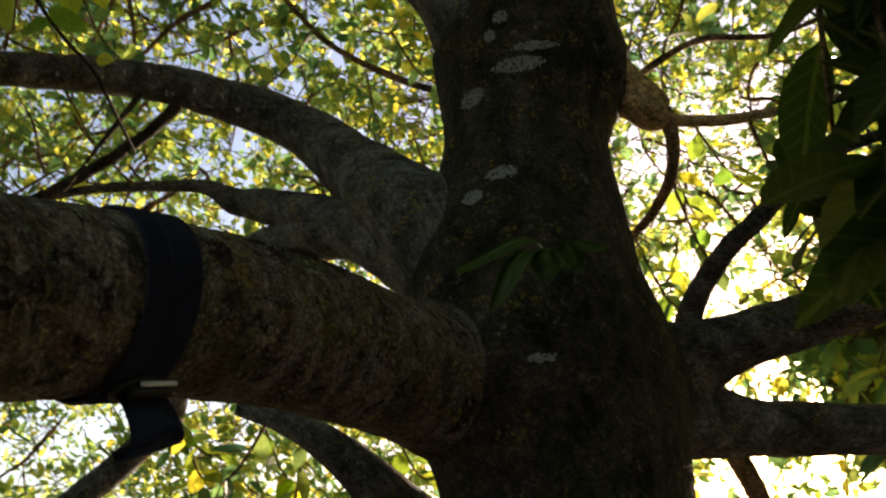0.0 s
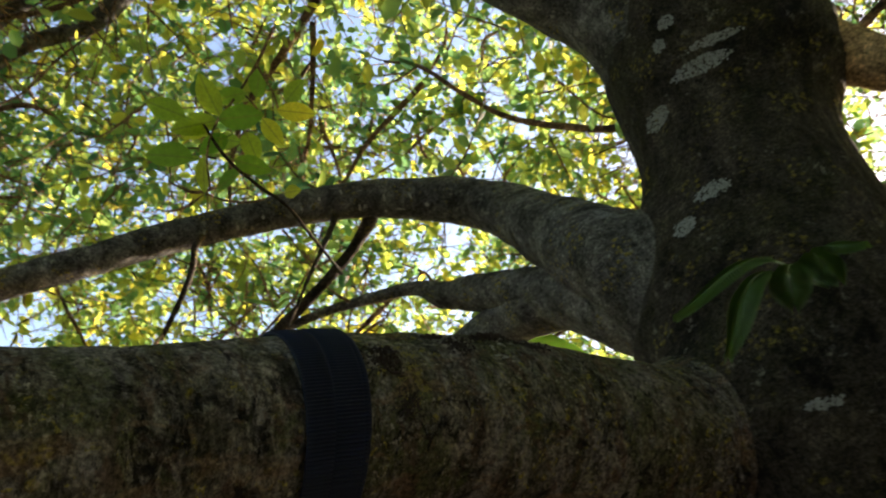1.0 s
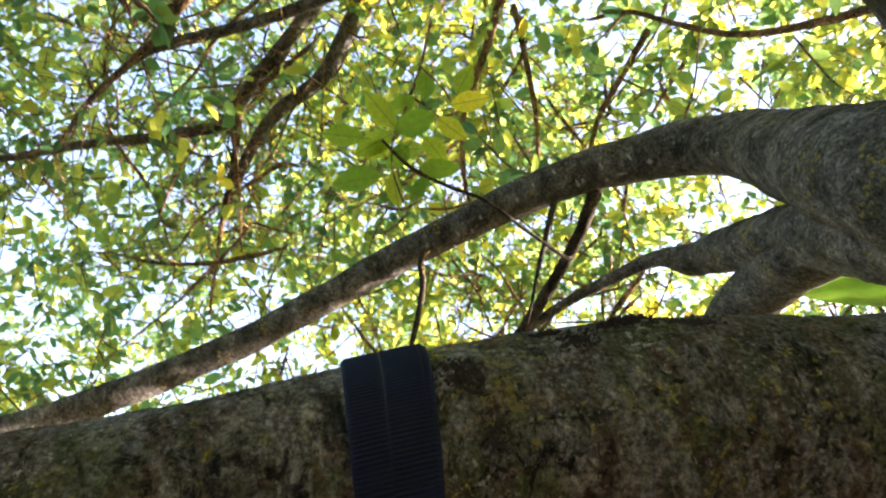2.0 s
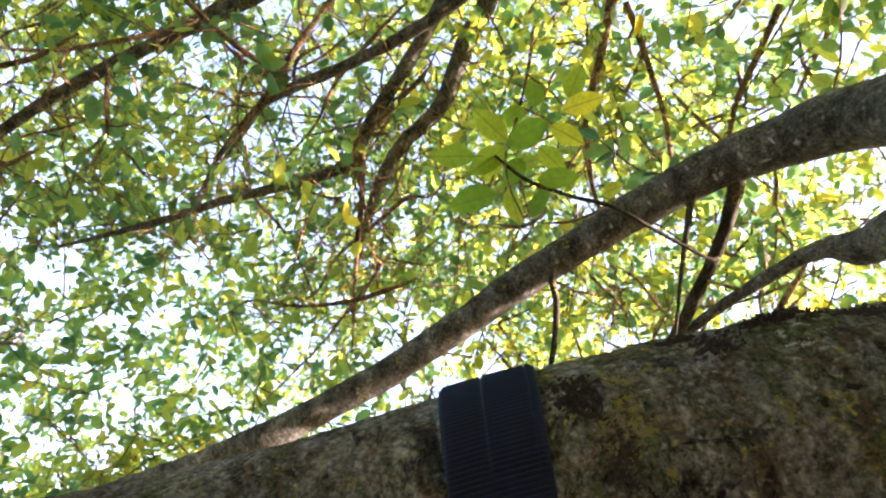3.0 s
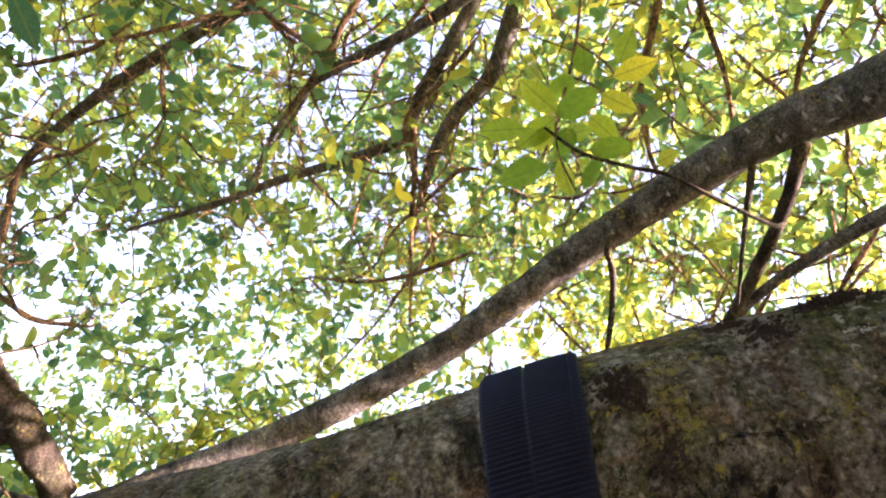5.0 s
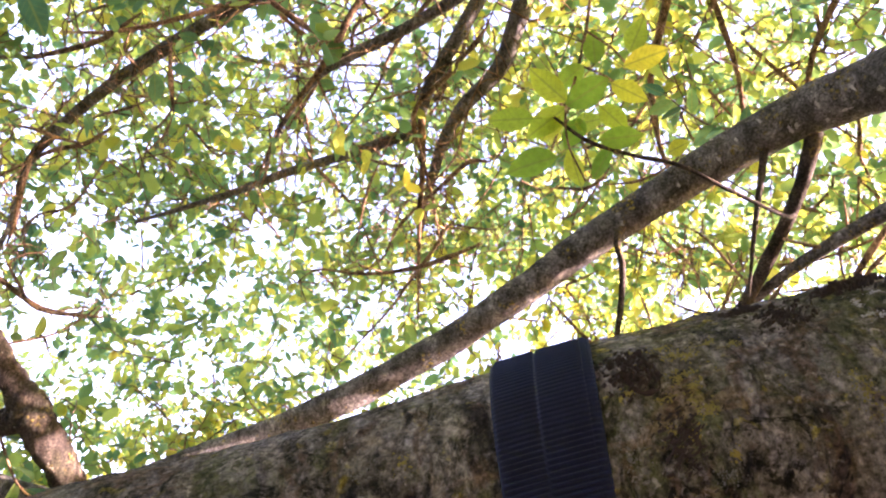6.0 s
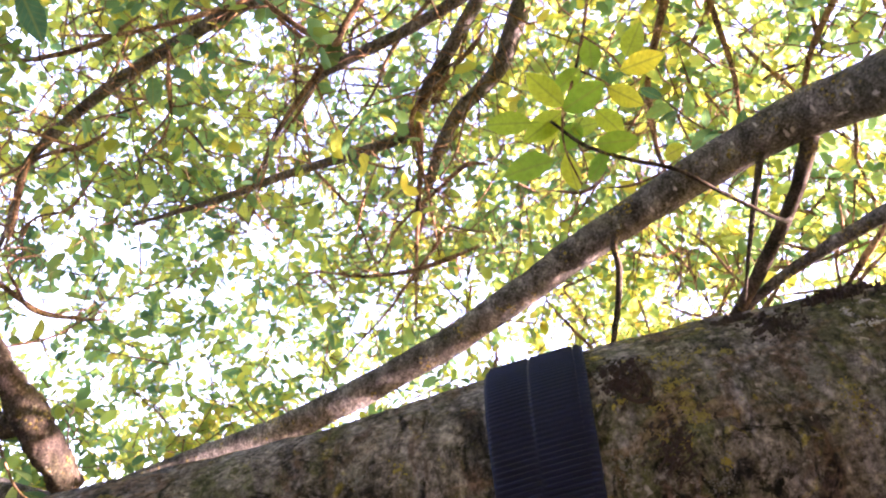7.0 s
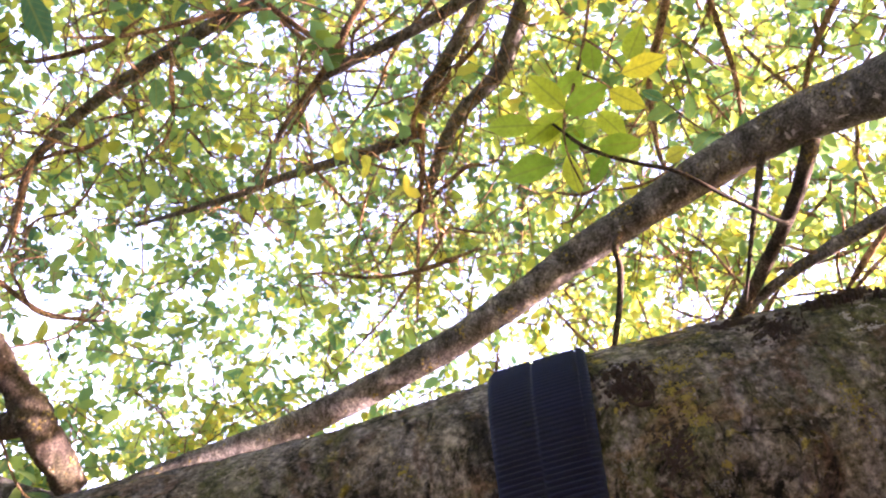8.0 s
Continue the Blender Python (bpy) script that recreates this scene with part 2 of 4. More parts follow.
def spline(ctrl, n):
    """n points of a smooth line through the control points (x, y, z, radius)."""
    c = np.array(ctrl, float)
    c = np.vstack([2 * c[0] - c[1], c, 2 * c[-1] - c[-2]])
    u = np.linspace(0, len(ctrl) - 1 - 1e-6, n)
    i = u.astype(int)
    f = (u - i)[:, None]
    a, b, d, e = c[i], c[i + 1], c[i + 2], c[i + 3]
    q = 0.5 * (2 * b + (d - a) * f + (2 * a - 5 * b + 4 * d - e) * f ** 2 + (3 * b - a - 3 * d + e) * f ** 3)
    q[:, 3] = np.maximum(q[:, 3], 0.0012)
    return q


def frames_along(q):
    """Unit tangents and two steady cross directions along a line."""
    t = np.gradient(q[:, :3], axis=0)
    t /= np.linalg.norm(t, axis=1)[:, None] + 1e-9
    up = np.array((0, 0, 1.0)) if abs(t[0][2]) < 0.9 else np.array((0, 1.0, 0))
    us = []
    for k in t:
        up = up - k * up.dot(k)
        up /= np.linalg.norm(up)
        us.append(up)
    us = np.array(us)
    return t, us, np.cross(t, us)


def tube(ctrl, rings, sides, rough=0.06, lumps=(), freq=1.0, joins=(), fillet=0.12, flute=0.0, crust=0.0):
    """A round, uneven limb along control points. rough: unevenness as a share of its radius; lumps: (x, y, z, reach, height).
    joins: control points of the limbs that it grows into, towards which its surface swells."""
    q = spline(ctrl, rings)
    rm = max(0.01, float(np.median(q[:, 3])))
    _, u, w = frames_along(q)
    verts, outs, faces = [], [], []
    for i in range(rings):
        c, r = q[i, :3], q[i, 3]
        for j in range(sides):
            a = 2 * math.pi * j / sides
            d = u[i] * math.cos(a) + w[i] * math.sin(a)
            p = Vector(c + d * r)
            k = noise.noise(p * (0.35 / rm) * freq) * 0.9 + noise.noise(p * (1.3 / rm) * freq) * 0.4
            if sides > 40:
                k += noise.noise(p * 45) * 0.10 + noise.noise(p * 110) * 0.05
            rr = r * (1 + rough * k)
            if flute:
                e = Vector((math.cos(a), math.sin(a), 0))
                rr *= 1 + flute * (noise.noise(e * 2.6 + Vector((0, 0, c[2] * 0.9))) + 0.6 * noise.noise(e * 7 + Vector((5, 0, c[2] * 1.6))) + 0.4 * noise.noise(e * 18 + Vector((9, 0, c[2] * 3))))
            if crust:
                e = Vector(c + d * rr)
                rr += crust * (0.9 * noise.noise(e * 26) - 1.3 * max(0.0, 0.16 - abs(noise.noise(e * 17 + Vector((3, 8, 1))))) * 4 + 0.7 * noise.noise(e * 60) + 0.5 * noise.noise(e * 130))
            p = c + d * rr
            for x, y, z, reach, high in lumps:
                g = ((p[0] - x) ** 2 + (p[1] - y) ** 2 + (p[2] - z) ** 2) / reach ** 2
                if g < 6:
                    p = p + d * high * math.exp(-g)
            verts.append(p)
            outs.append(d)
    for i in range(rings - 1):
        for j in range(sides):
            k = (j + 1) % sides
            faces.append((i * sides + j, i * sides + k, (i + 1) * sides + k, (i + 1) * sides + j))
    faces.append(tuple(range(sides))[::-1])
    faces.append(tuple((rings - 1) * sides + j for j in range(sides)))
    verts, outs = np.array(verts), np.array(outs)
    for other in joins:
        o = spline(other, 160)
        for a in range(0, len(verts), 4000):
            v = verts[a:a + 4000]
            gap = (np.linalg.norm(v[:, None] - o[None, :, :3], axis=2) - o[None, :, 3]).min(1)
            h = np.clip(fillet - abs(gap), 0, None) / fillet
            verts[a:a + 4000] = v + outs[a:a + 4000] * (h * h * fillet / 4)[:, None]
    me = bpy.data.meshes.new("tube")
    me.from_pydata([tuple(v) for v in verts], [], faces)
    me.validate()
    return me


# ---- ground ----
bm = bmesh.new()
bmesh.ops.create_grid(bm, x_segments=80, y_segments=80, size=1.0)
for v in bm.verts:
    d = max(abs(v.co.x), abs(v.co.y))
    v.co.x *= 3 + 900 * d ** 3
    v.co.y *= 3 + 900 * d ** 3
    v.co.z = 0.05 * noise.noise(v.co * 0.4)
bmesh.ops.transform(bm, matrix=LIFE.inverted(), verts=bm.verts)
tagged(part("ground", bm, SOIL), "brown leaf litter under a spreading tree", "ground", kind="structure")

# ---- the tree ----
tree = tagged(new("tree"), "old broad-leaved tree with lichened limbs and a low leafy crown", "tree")
tree.location = (0.10, 1.12, 0.0)
bpy.context.view_layer.update()


def on_tree(name, me, material, label="", smooth=True):
    ob = part(name, me, material, tree, label, smooth)
    ob.matrix_parent_inverse = tree.matrix_world.inverted()
    return ob


TRUNK = [(0.10, 1.44, -0.6, 0.36), (0.11, 1.46, -0.3, 0.29), (0.12, 1.47, 0.6, 0.235), (0.128, 1.48, 1.45, 0.225), (0.132, 1.495, 1.8, 0.235),
         (0.135, 1.52, 2.05, 0.210), (0.144, 1.537, 2.33, 0.193), (0.159, 1.54, 2.505, 0.200), (0.181, 1.532, 2.673, 0.210), (0.215, 1.515, 2.85, 0.200),
         (0.28, 1.52, 3.3, 0.16), (0.36, 1.6, 4.2, 0.11), (0.40, 1.7, 5.4, 0.04)]
LIMB = [(-1.62, -3.1, 1.32, 0.012), (-1.32, -2.3, 1.17, 0.042), (-1.06, -1.45, 1.13, 0.070), (-0.86, -0.75, 1.25, 0.088), (-0.76, -0.4, 1.37, 0.094), (-0.63, 0.0, 1.495, 0.100), (-0.521, 0.388, 1.612, 0.103), (-0.443, 0.657, 1.690, 0.104), (-0.357, 0.838, 1.739, 0.107),
        (-0.249, 1.025, 1.763, 0.111), (-0.150, 1.22, 1.766, 0.117), (-0.075, 1.40, 1.785, 0.132), (0.05, 1.53, 1.85, 0.17)]
BRANCHES = []
# arching branch over the limb
BRANCHES.append(([(0.02, 1.52, 2.05, 0.14), (-0.116, 1.487, 2.177, 0.108), (-0.278, 1.610, 2.400, 0.089), (-0.446, 1.748, 2.634, 0.078), (-0.646, 1.751, 2.773, 0.067), (-0.946, 1.611, 2.813, 0.054), (-1.27, 1.36, 2.70, 0.047), (-1.46, 1.20, 2.60, 0.043), (-1.66, 0.96, 2.45, 0.041), (-1.82, 0.66, 2.29, 0.040), (-1.93, 0.38, 2.17, 0.040), (-1.99, 0.14, 2.07, 0.038), (-2.09, -0.10, 2.12, 0.034), (-2.3, -0.45, 2.3, 0.02)], 220, 32))
# wavy branch between the two
BRANCHES.append(([(-0.02, 1.52, 2.04, 0.12), (-0.20, 1.59, 2.18, 0.088), (-0.375, 1.705, 2.32, 0.068), (-0.569, 1.777, 2.430, 0.052), (-0.69, 1.814, 2.485, 0.040), (-0.774, 1.792, 2.530, 0.022), (-0.923, 1.762, 2.537, 0.0165), (-1.093, 1.739, 2.536, 0.014), (-1.263, 1.732, 2.522, 0.012), (-1.6, 1.75, 2.5, 0.012), (-2.2, 1.8, 2.6, 0.006)], 130, 24))
# limbs towards the sun
BRANCHES.append(([(0.15, 1.55, 1.80, 0.17), (0.33, 1.608, 1.82, 0.10), (0.531, 1.596, 1.862, 0.062), (0.684, 1.577, 1.89, 0.056), (0.826, 1.526, 1.912, 0.054), (1.062, 1.459, 1.966, 0.05), (1.8, 1.3, 2.3, 0.03), (2.6, 1.2, 2.8, 0.01)], 110, 28))
BRANCHES.append(([(0.14, 1.55, 1.70, 0.18), (0.298, 1.62, 1.715, 0.10), (0.515, 1.683, 1.703, 0.066), (0.702, 1.73, 1.691, 0.058), (1.003, 1.758, 1.683, 0.052), (1.8, 1.9, 1.75, 0.03), (2.6, 2.1, 1.9, 0.01)], 100, 28))
BRANCHES.append(([(0.426, 1.621, 1.874, 0.030), (0.476, 1.553, 1.971, 0.025), (0.526, 1.471, 2.023, 0.022), (0.573, 1.386, 2.044, 0.020), (0.611, 1.298, 2.068, 0.018), (0.639, 1.222, 2.070, 0.015), (0.685, 1.105, 2.030, 0.009)], 70, 16))
# stub on the trunk, its sunlight put into a pale wood colour, and its shoots
BRANCHES.append(([(0.25, 1.50, 2.60, 0.07), (0.35, 1.495, 2.52, 0.060), (0.424, 1.51, 2.454, 0.052), (0.460, 1.516, 2.405, 0.044), (0.49, 1.514, 2.385, 0.018), (0.551, 1.508, 2.368, 0.014), (0.637, 1.471, 2.339, 0.012), (0.80, 1.38, 2.30, 0.008)], 60, 18))
# fork that leaves the trunk high up
BRANCHES.append(([(0.17, 1.53, 2.62, 0.19), (0.06, 1.46, 2.80, 0.14), (-0.09, 1.40, 2.97, 0.115), (-0.29, 1.30, 3.20, 0.10), (-0.60, 1.15, 3.60, 0.08), (-1.2, 0.9, 4.2, 0.05), (-2.0, 0.6, 4.7, 0.02)], 120, 32))
# low stems
BRANCHES.append(([(-0.527, 1.525, 1.796, 0.016), (-0.434, 1.546, 1.765, 0.026), (-0.352, 1.582, 1.718, 0.038), (-0.269, 1.616, 1.647, 0.050), (-0.151, 1.673, 1.516, 0.075), (0.05, 1.55, 1.3, 0.12)], 60, 20))
# stout branch that drops behind the limb
BRANCHES.append(([(-0.10, 1.58, 2.20, 0.09), (-0.300, 1.680, 2.270, 0.075), (-0.385, 1.716, 2.290, 0.068), (-0.472, 1.766, 2.315, 0.064), (-0.600, 1.826, 2.315, 0.064), (-0.778, 1.890, 2.26, 0.062), (-0.92, 1.98, 2.12, 0.054), (-0.951, 2.062, 1.940, 0.044), (-1.041, 2.061, 1.842, 0.040), (-1.161, 2.014, 1.718, 0.038), (-1.30, 1.9, 1.55, 0.03), (-1.45, 1.8, 1.3, 0.02)], 120, 26))
# gnarled fork low behind the limb
BRANCHES.append(([(-1.789, -0.409, 2.643, 0.024), (-1.777, -0.220, 2.471, 0.03), (-1.801, -0.127, 2.384, 0.034), (-1.822, -0.061, 2.309, 0.036), (-1.852, 0.015, 2.228, 0.046), (-1.885, 0.066, 2.168, 0.04), (-1.966, 0.116, 2.106, 0.04)], 110, 26))
BRANCHES.append(([(-2.2, -0.5, 2.2, 0.014), (-1.934, -0.236, 2.19, 0.026), (-1.873, -0.073, 2.214, 0.032), (-1.847, 0.017, 2.24, 0.042)], 50, 18))
# boughs above
BRANCHES.append(([(-0.60, 1.15, 3.60, 0.0420), (-1.0, 0.85, 3.75, 0.0353), (-1.435, 0.487, 3.775, 0.0286), (-1.641, 0.257, 3.722, 0.0260), (-1.787, 0.104, 3.703, 0.0244), (-1.972, -0.12, 3.603, 0.0227), (-2.125, -0.276, 3.529, 0.0210), (-2.267, -0.398, 3.463, 0.0202), (-2.326, -0.454, 3.355, 0.0151), (-2.444, -0.474, 3.165, 0.0101), (-2.55, -0.52, 2.95, 0.0050)], 110, 16))
BRANCHES.append(([(-0.45, 1.22, 3.40, 0.03), (-0.70, 1.06, 3.20, 0.022), (-0.855, 0.96, 3.151, 0.018), (-0.978, 0.882, 3.148, 0.017), (-1.109, 0.765, 3.131, 0.016), (-1.236, 0.621, 3.102, 0.015), (-1.321, 0.556, 3.092, 0.011), (-1.493, 0.482, 3.056, 0.008), (-1.65, 0.449, 3.025, 0.005)], 70, 12))
BRANCHES.append(([(-0.75, 1.10, 3.78, 0.046), (-1.1, 1.15, 3.95, 0.037), (-1.39, 1.131, 3.979, 0.030), (-1.502, 1.101, 3.911, 0.029), (-1.673, 1.04, 3.795, 0.028), (-1.837, 0.994, 3.73, 0.028), (-1.985, 0.975, 3.66, 0.025), (-2.044, 0.908, 3.611, 0.023), (-2.175, 0.699, 3.566, 0.021), (-2.287, 0.484, 3.512, 0.018), (-2.435, 0.267, 3.462, 0.015), (-2.66, -0.098, 3.398, 0.007)], 100, 14))
BRANCHES.append(([(-1.1, 1.15, 3.95, 0.048), (-1.4, 1.40, 4.40, 0.047), (-1.591, 1.416, 4.381, 0.046), (-1.723, 1.384, 4.305, 0.044), (-1.847, 1.373, 4.219, 0.043), (-1.995, 1.347, 4.11, 0.039), (-2.225, 1.222, 4.006, 0.033), (-2.445, 1.175, 3.862, 0.025), (-2.65, 1.162, 3.60, 0.011)], 80, 14))
JOINS = {0: [TRUNK], 1: [TRUNK], 2: [TRUNK, BRANCHES[3][0]], 3: [TRUNK, BRANCHES[2][0]], 5: [TRUNK], 6: [TRUNK], 7: [TRUNK, LIMB]}
trunk_mesh = tube(TRUNK, 300, 120, 0.05, [(0.33, 1.44, 2.5, 0.09, 0.03), (0.1, 1.33, 1.95, 0.12, 0.01)], joins=[LIMB] + [BRANCHES[k][0] for k in (0, 1, 2, 3, 5, 6, 7)], flute=0.03)
trunk_plan = ([v.co.copy() for v in trunk_mesh.vertices], [tuple(f.vertices) for f in trunk_mesh.polygons])
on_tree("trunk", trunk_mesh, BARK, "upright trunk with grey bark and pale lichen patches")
limb_mesh = tube(LIMB, 760, 176, 0.035, [(-0.262, 0.792, 1.781, 0.022, 0.010), (-0.207, 0.934, 1.84, 0.03, 0.006), (-0.235, 0.84, 1.74, 0.05, 0.005)], 0.7, joins=[TRUNK, BRANCHES[1][0], BRANCHES[7][0]], crust=0.0016)
limb_plan = ([v.co.copy() for v in limb_mesh.vertices], [tuple(f.vertices) for f in limb_mesh.polygons])
on_tree("limb", limb_mesh, BARK_LIMB, "thick low limb with brown bark, green algae and yellow lichen")
for k, (ctrl, rings, sides) in enumerate(BRANCHES):
    if k == 0:
        arch = tube(ctrl, 330, 32, 0.11, joins=[TRUNK], fillet=0.09)
        arch_plan = ([v.co.copy() for v in arch.vertices], [tuple(f.vertices) for f in arch.polygons])
    on_tree("branch", tube(ctrl, rings * 3 // 2, sides, 0.30 if k in (9, 10) else 0.11, freq=1.9 if k in (9, 10) else 1.0, joins=JOINS.get(k, ()), fillet=0.09), BARK if k in (9, 10) else BARK_STUB_LIT if k == 5 else BARK_BRANCH, "broken stub of peeled wood, coloured as if sunlit" if k == 5 else "")

TWIGS = []
TWIGS.append([(-0.872, 1.05, 2.66, 0.003), (-0.872, 1.125, 2.612, 0.0045), (-0.871, 1.227, 2.598, 0.0044), (-0.854, 1.32, 2.58, 0.0046), (-0.86, 1.436, 2.544, 0.0046), (-0.882, 1.572, 2.527, 0.0048), (-0.975, 1.70, 2.62, 0.006)])
TWIGS.append([(-0.85, 1.70, 2.78, 0.022), (-0.867, 1.703, 2.751, 0.020), (-0.958, 1.705, 2.664, 0.017), (-1.106, 1.698, 2.561, 0.017), (-1.22, 1.699, 2.507, 0.016), (-1.5, 1.70, 2.40, 0.012), (-1.9, 1.65, 2.4, 0.006)])
TWIGS.append([(-0.92, 1.62, 2.78, 0.010), (-0.933, 1.608, 2.716, 0.009), (-0.98, 1.602, 2.623, 0.007), (-1.037, 1.612, 2.549, 0.005), (-1.10, 1.62, 2.45, 0.003)])
TWIGS.append([(-1.15, 1.50, 2.80, 0.012), (-1.205, 1.40, 2.70, 0.011), (-1.215, 1.365, 2.645, 0.009), (-1.246, 1.387, 2.586, 0.009), (-1.291, 1.398, 2.513, 0.008), (-1.343, 1.399, 2.426, 0.007), (-1.45, 1.39, 2.25, 0.004)])
TWIGS.append([(-1.216, 0.30, 3.33, 0.007), (-1.223, 0.416, 3.239, 0.008), (-1.225, 0.51, 3.179, 0.009), (-1.219, 0.609, 3.117, 0.010)])
TWIGS.append([(-1.05, 0.69, 3.33, 0.009), (-1.151, 0.616, 3.175, 0.009), (-1.225, 0.588, 3.113, 0.010), (-1.347, 0.531, 3.066, 0.007), (-1.506, 0.469, 3.042, 0.004)])
TWIGS.append([(-1.935, 0.986, 3.68, 0.016), (-2.075, 1.033, 3.552, 0.013), (-2.212, 1.06, 3.379, 0.011), (-2.334, 1.093, 3.195, 0.007), (-2.42, 1.12, 3.0, 0.004)])
TWIGS.append([(-1.0, 1.65, 3.90, 0.020), (-1.209, 1.695, 3.758, 0.016), (-1.381, 1.714, 3.631, 0.014), (-1.453, 1.733, 3.564, 0.012), (-1.579, 1.812, 3.404, 0.009), (-1.65, 1.9, 3.28, 0.005)])
TWIGS.append([(-1.15, 1.80, 4.0, 0.014), (-1.25, 1.923, 3.865, 0.012), (-1.382, 2.065, 3.684, 0.010), (-1.466, 2.125, 3.575, 0.008), (-1.56, 2.2, 3.4, 0.004)])
TWIGS.append([(-0.95, 2.37, 4.0, 0.016), (-1.12, 2.371, 3.9, 0.014), (-1.284, 2.371, 3.803, 0.012), (-1.397, 2.392, 3.708, 0.010), (-1.55, 2.42, 3.55, 0.005)])
TWIGS.append([(-1.85, -0.30, 2.66, 0.007), (-1.88, -0.214, 2.627, 0.008), (-1.932, -0.122, 2.589, 0.008), (-1.957, -0.048, 2.583, 0.007), (-1.98, 0.06, 2.60, 0.004)])
TWIGS.append([(0.46, 1.51, 2.43, 0.022), (0.485, 1.518, 2.384, 0.018), (0.482, 1.579, 2.289, 0.015), (0.447, 1.674, 2.239, 0.013), (0.381, 1.765, 2.199, 0.011), (0.30, 1.9, 2.15, 0.008)])
TWIGS.append([(0.40, 1.51, 2.49, 0.012), (0.46, 1.486, 2.523, 0.009), (0.573, 1.433, 2.543, 0.008), (0.732, 1.398, 2.502, 0.006), (0.9, 1.3, 2.5, 0.003)])
TWIGS.append([(0.60, 2.15, 1.85, 0.03), (0.635, 2.171, 1.727, 0.030), (0.67, 2.175, 1.621, 0.028), (0.70, 2.176, 1.45, 0.028), (0.72, 2.2, 1.0, 0.03)])
TWIGS.append([(-0.85, 1.85, 3.60, 0.004), (-0.722, 1.892, 3.526, 0.008), (-0.609, 1.966, 3.387, 0.009), (-0.486, 2.028, 3.246, 0.010), (-0.324, 2.061, 3.129, 0.012), (-0.10, 2.0, 2.95, 0.014), (0.1, 1.65, 2.7, 0.02)])
# thin shoots behind the limb and among the boughs
TWIGS.append([(-1.008, 1.678, 2.571, 0.0060), (-0.978, 1.733, 2.541, 0.0050), (-0.955, 1.764, 2.529, 0.0040), (-0.915, 1.791, 2.540, 0.0030)])
TWIGS.append([(-1.097, 1.907, 2.515, 0.0100), (-1.026, 1.927, 2.575, 0.0087), (-0.967, 1.943, 2.619, 0.0073), (-0.907, 1.953, 2.667, 0.0060)])
TWIGS.append([(-1.082, 1.920, 2.516, 0.0070), (-1.022, 1.942, 2.558, 0.0055), (-0.970, 1.964, 2.587, 0.0040)])
TWIGS.append([(-1.151, 1.975, 2.566, 0.0050), (-1.115, 1.950, 2.644, 0.0043), (-1.062, 1.948, 2.707, 0.0037), (-1.026, 1.927, 2.768, 0.0030)])
TWIGS.append([(-1.222, 1.821, 2.570, 0.0040), (-1.165, 1.887, 2.563, 0.0035), (-1.094, 1.960, 2.552, 0.0030)])
TWIGS.append([(-1.323, 1.628, 2.837, 0.0030), (-1.310, 1.709, 2.779, 0.0037), (-1.317, 1.785, 2.692, 0.0043), (-1.312, 1.834, 2.642, 0.0050)])
TWIGS.append([(-1.335, 1.477, 2.582, 0.0030), (-1.347, 1.500, 2.541, 0.0035), (-1.371, 1.529, 2.473, 0.0040)])
TWIGS.append([(-1.312, 1.543, 2.551, 0.0030), (-1.295, 1.597, 2.520, 0.0035), (-1.264, 1.662, 2.493, 0.0040)])
TWIGS.append([(-1.269, 1.598, 2.557, 0.0030), (-1.288, 1.617, 2.508, 0.0030)])
TWIGS.append([(-1.028, 1.243, 2.774, 0.0050), (-1.046, 1.212, 2.774, 0.0035), (-1.034, 1.187, 2.798, 0.0020)])
TWIGS.append([(-1.098, 1.153, 2.673, 0.0050), (-1.077, 1.208, 2.664, 0.0043), (-1.048, 1.242, 2.676, 0.0037), (-1.021, 1.255, 2.696, 0.0030)])
TWIGS.append([(-1.048, 1.242, 2.676, 0.0040), (-1.096, 1.221, 2.635, 0.0033), (-1.125, 1.196, 2.617, 0.0027), (-1.143, 1.167, 2.612, 0.0020)])
TWIGS.append([(-1.117, 1.293, 2.729, 0.0040), (-1.084, 1.353, 2.726, 0.0037), (-1.042, 1.401, 2.735, 0.0033), (-0.997, 1.433, 2.756, 0.0030)])
TWIGS.append([(-1.255, 1.574, 3.255, 0.0070), (-1.304, 1.556, 3.224, 0.0055), (-1.361, 1.537, 3.184, 0.0040)])
TWIGS.append([(-1.266, 1.565, 3.251, 0.0070), (-1.306, 1.607, 3.190, 0.0055), (-1.335, 1.636, 3.144, 0.0040)])
TWIGS.append([(-1.600, -0.229, 3.349, 0.0060), (-1.604, -0.092, 3.401, 0.0070), (-1.580, 0.048, 3.467, 0.0080), (-1.537, 0.194, 3.538, 0.0090), (-1.492, 0.310, 3.593, 0.0100)])
TWIGS.append([(-1.568, -0.030, 3.385, 0.0070), (-1.630, -0.047, 3.318, 0.0055), (-1.676, -0.074, 3.260, 0.0040)])
TWIGS.append([(-1.615, -0.039, 3.336, 0.0050), (-1.646, 0.002, 3.319, 0.0040), (-1.671, 0.033, 3.303, 0.0030)])
TWIGS.append([(-1.641, 0.080, 3.418, 0.0110), (-1.716, 0.096, 3.347, 0.0095), (-1.785, 0.118, 3.277, 0.0080)])
TWIGS.append([(-1.785, 0.118, 3.277, 0.0060), (-1.834, 0.098, 3.214, 0.0045), (-1.875, 0.040, 3.146, 0.0030)])
TWIGS.append([(-1.785, 0.118, 3.277, 0.0060), (-1.828, 0.197, 3.247, 0.0050), (-1.861, 0.244, 3.217, 0.0040), (-1.880, 0.299, 3.203, 0.0030)])
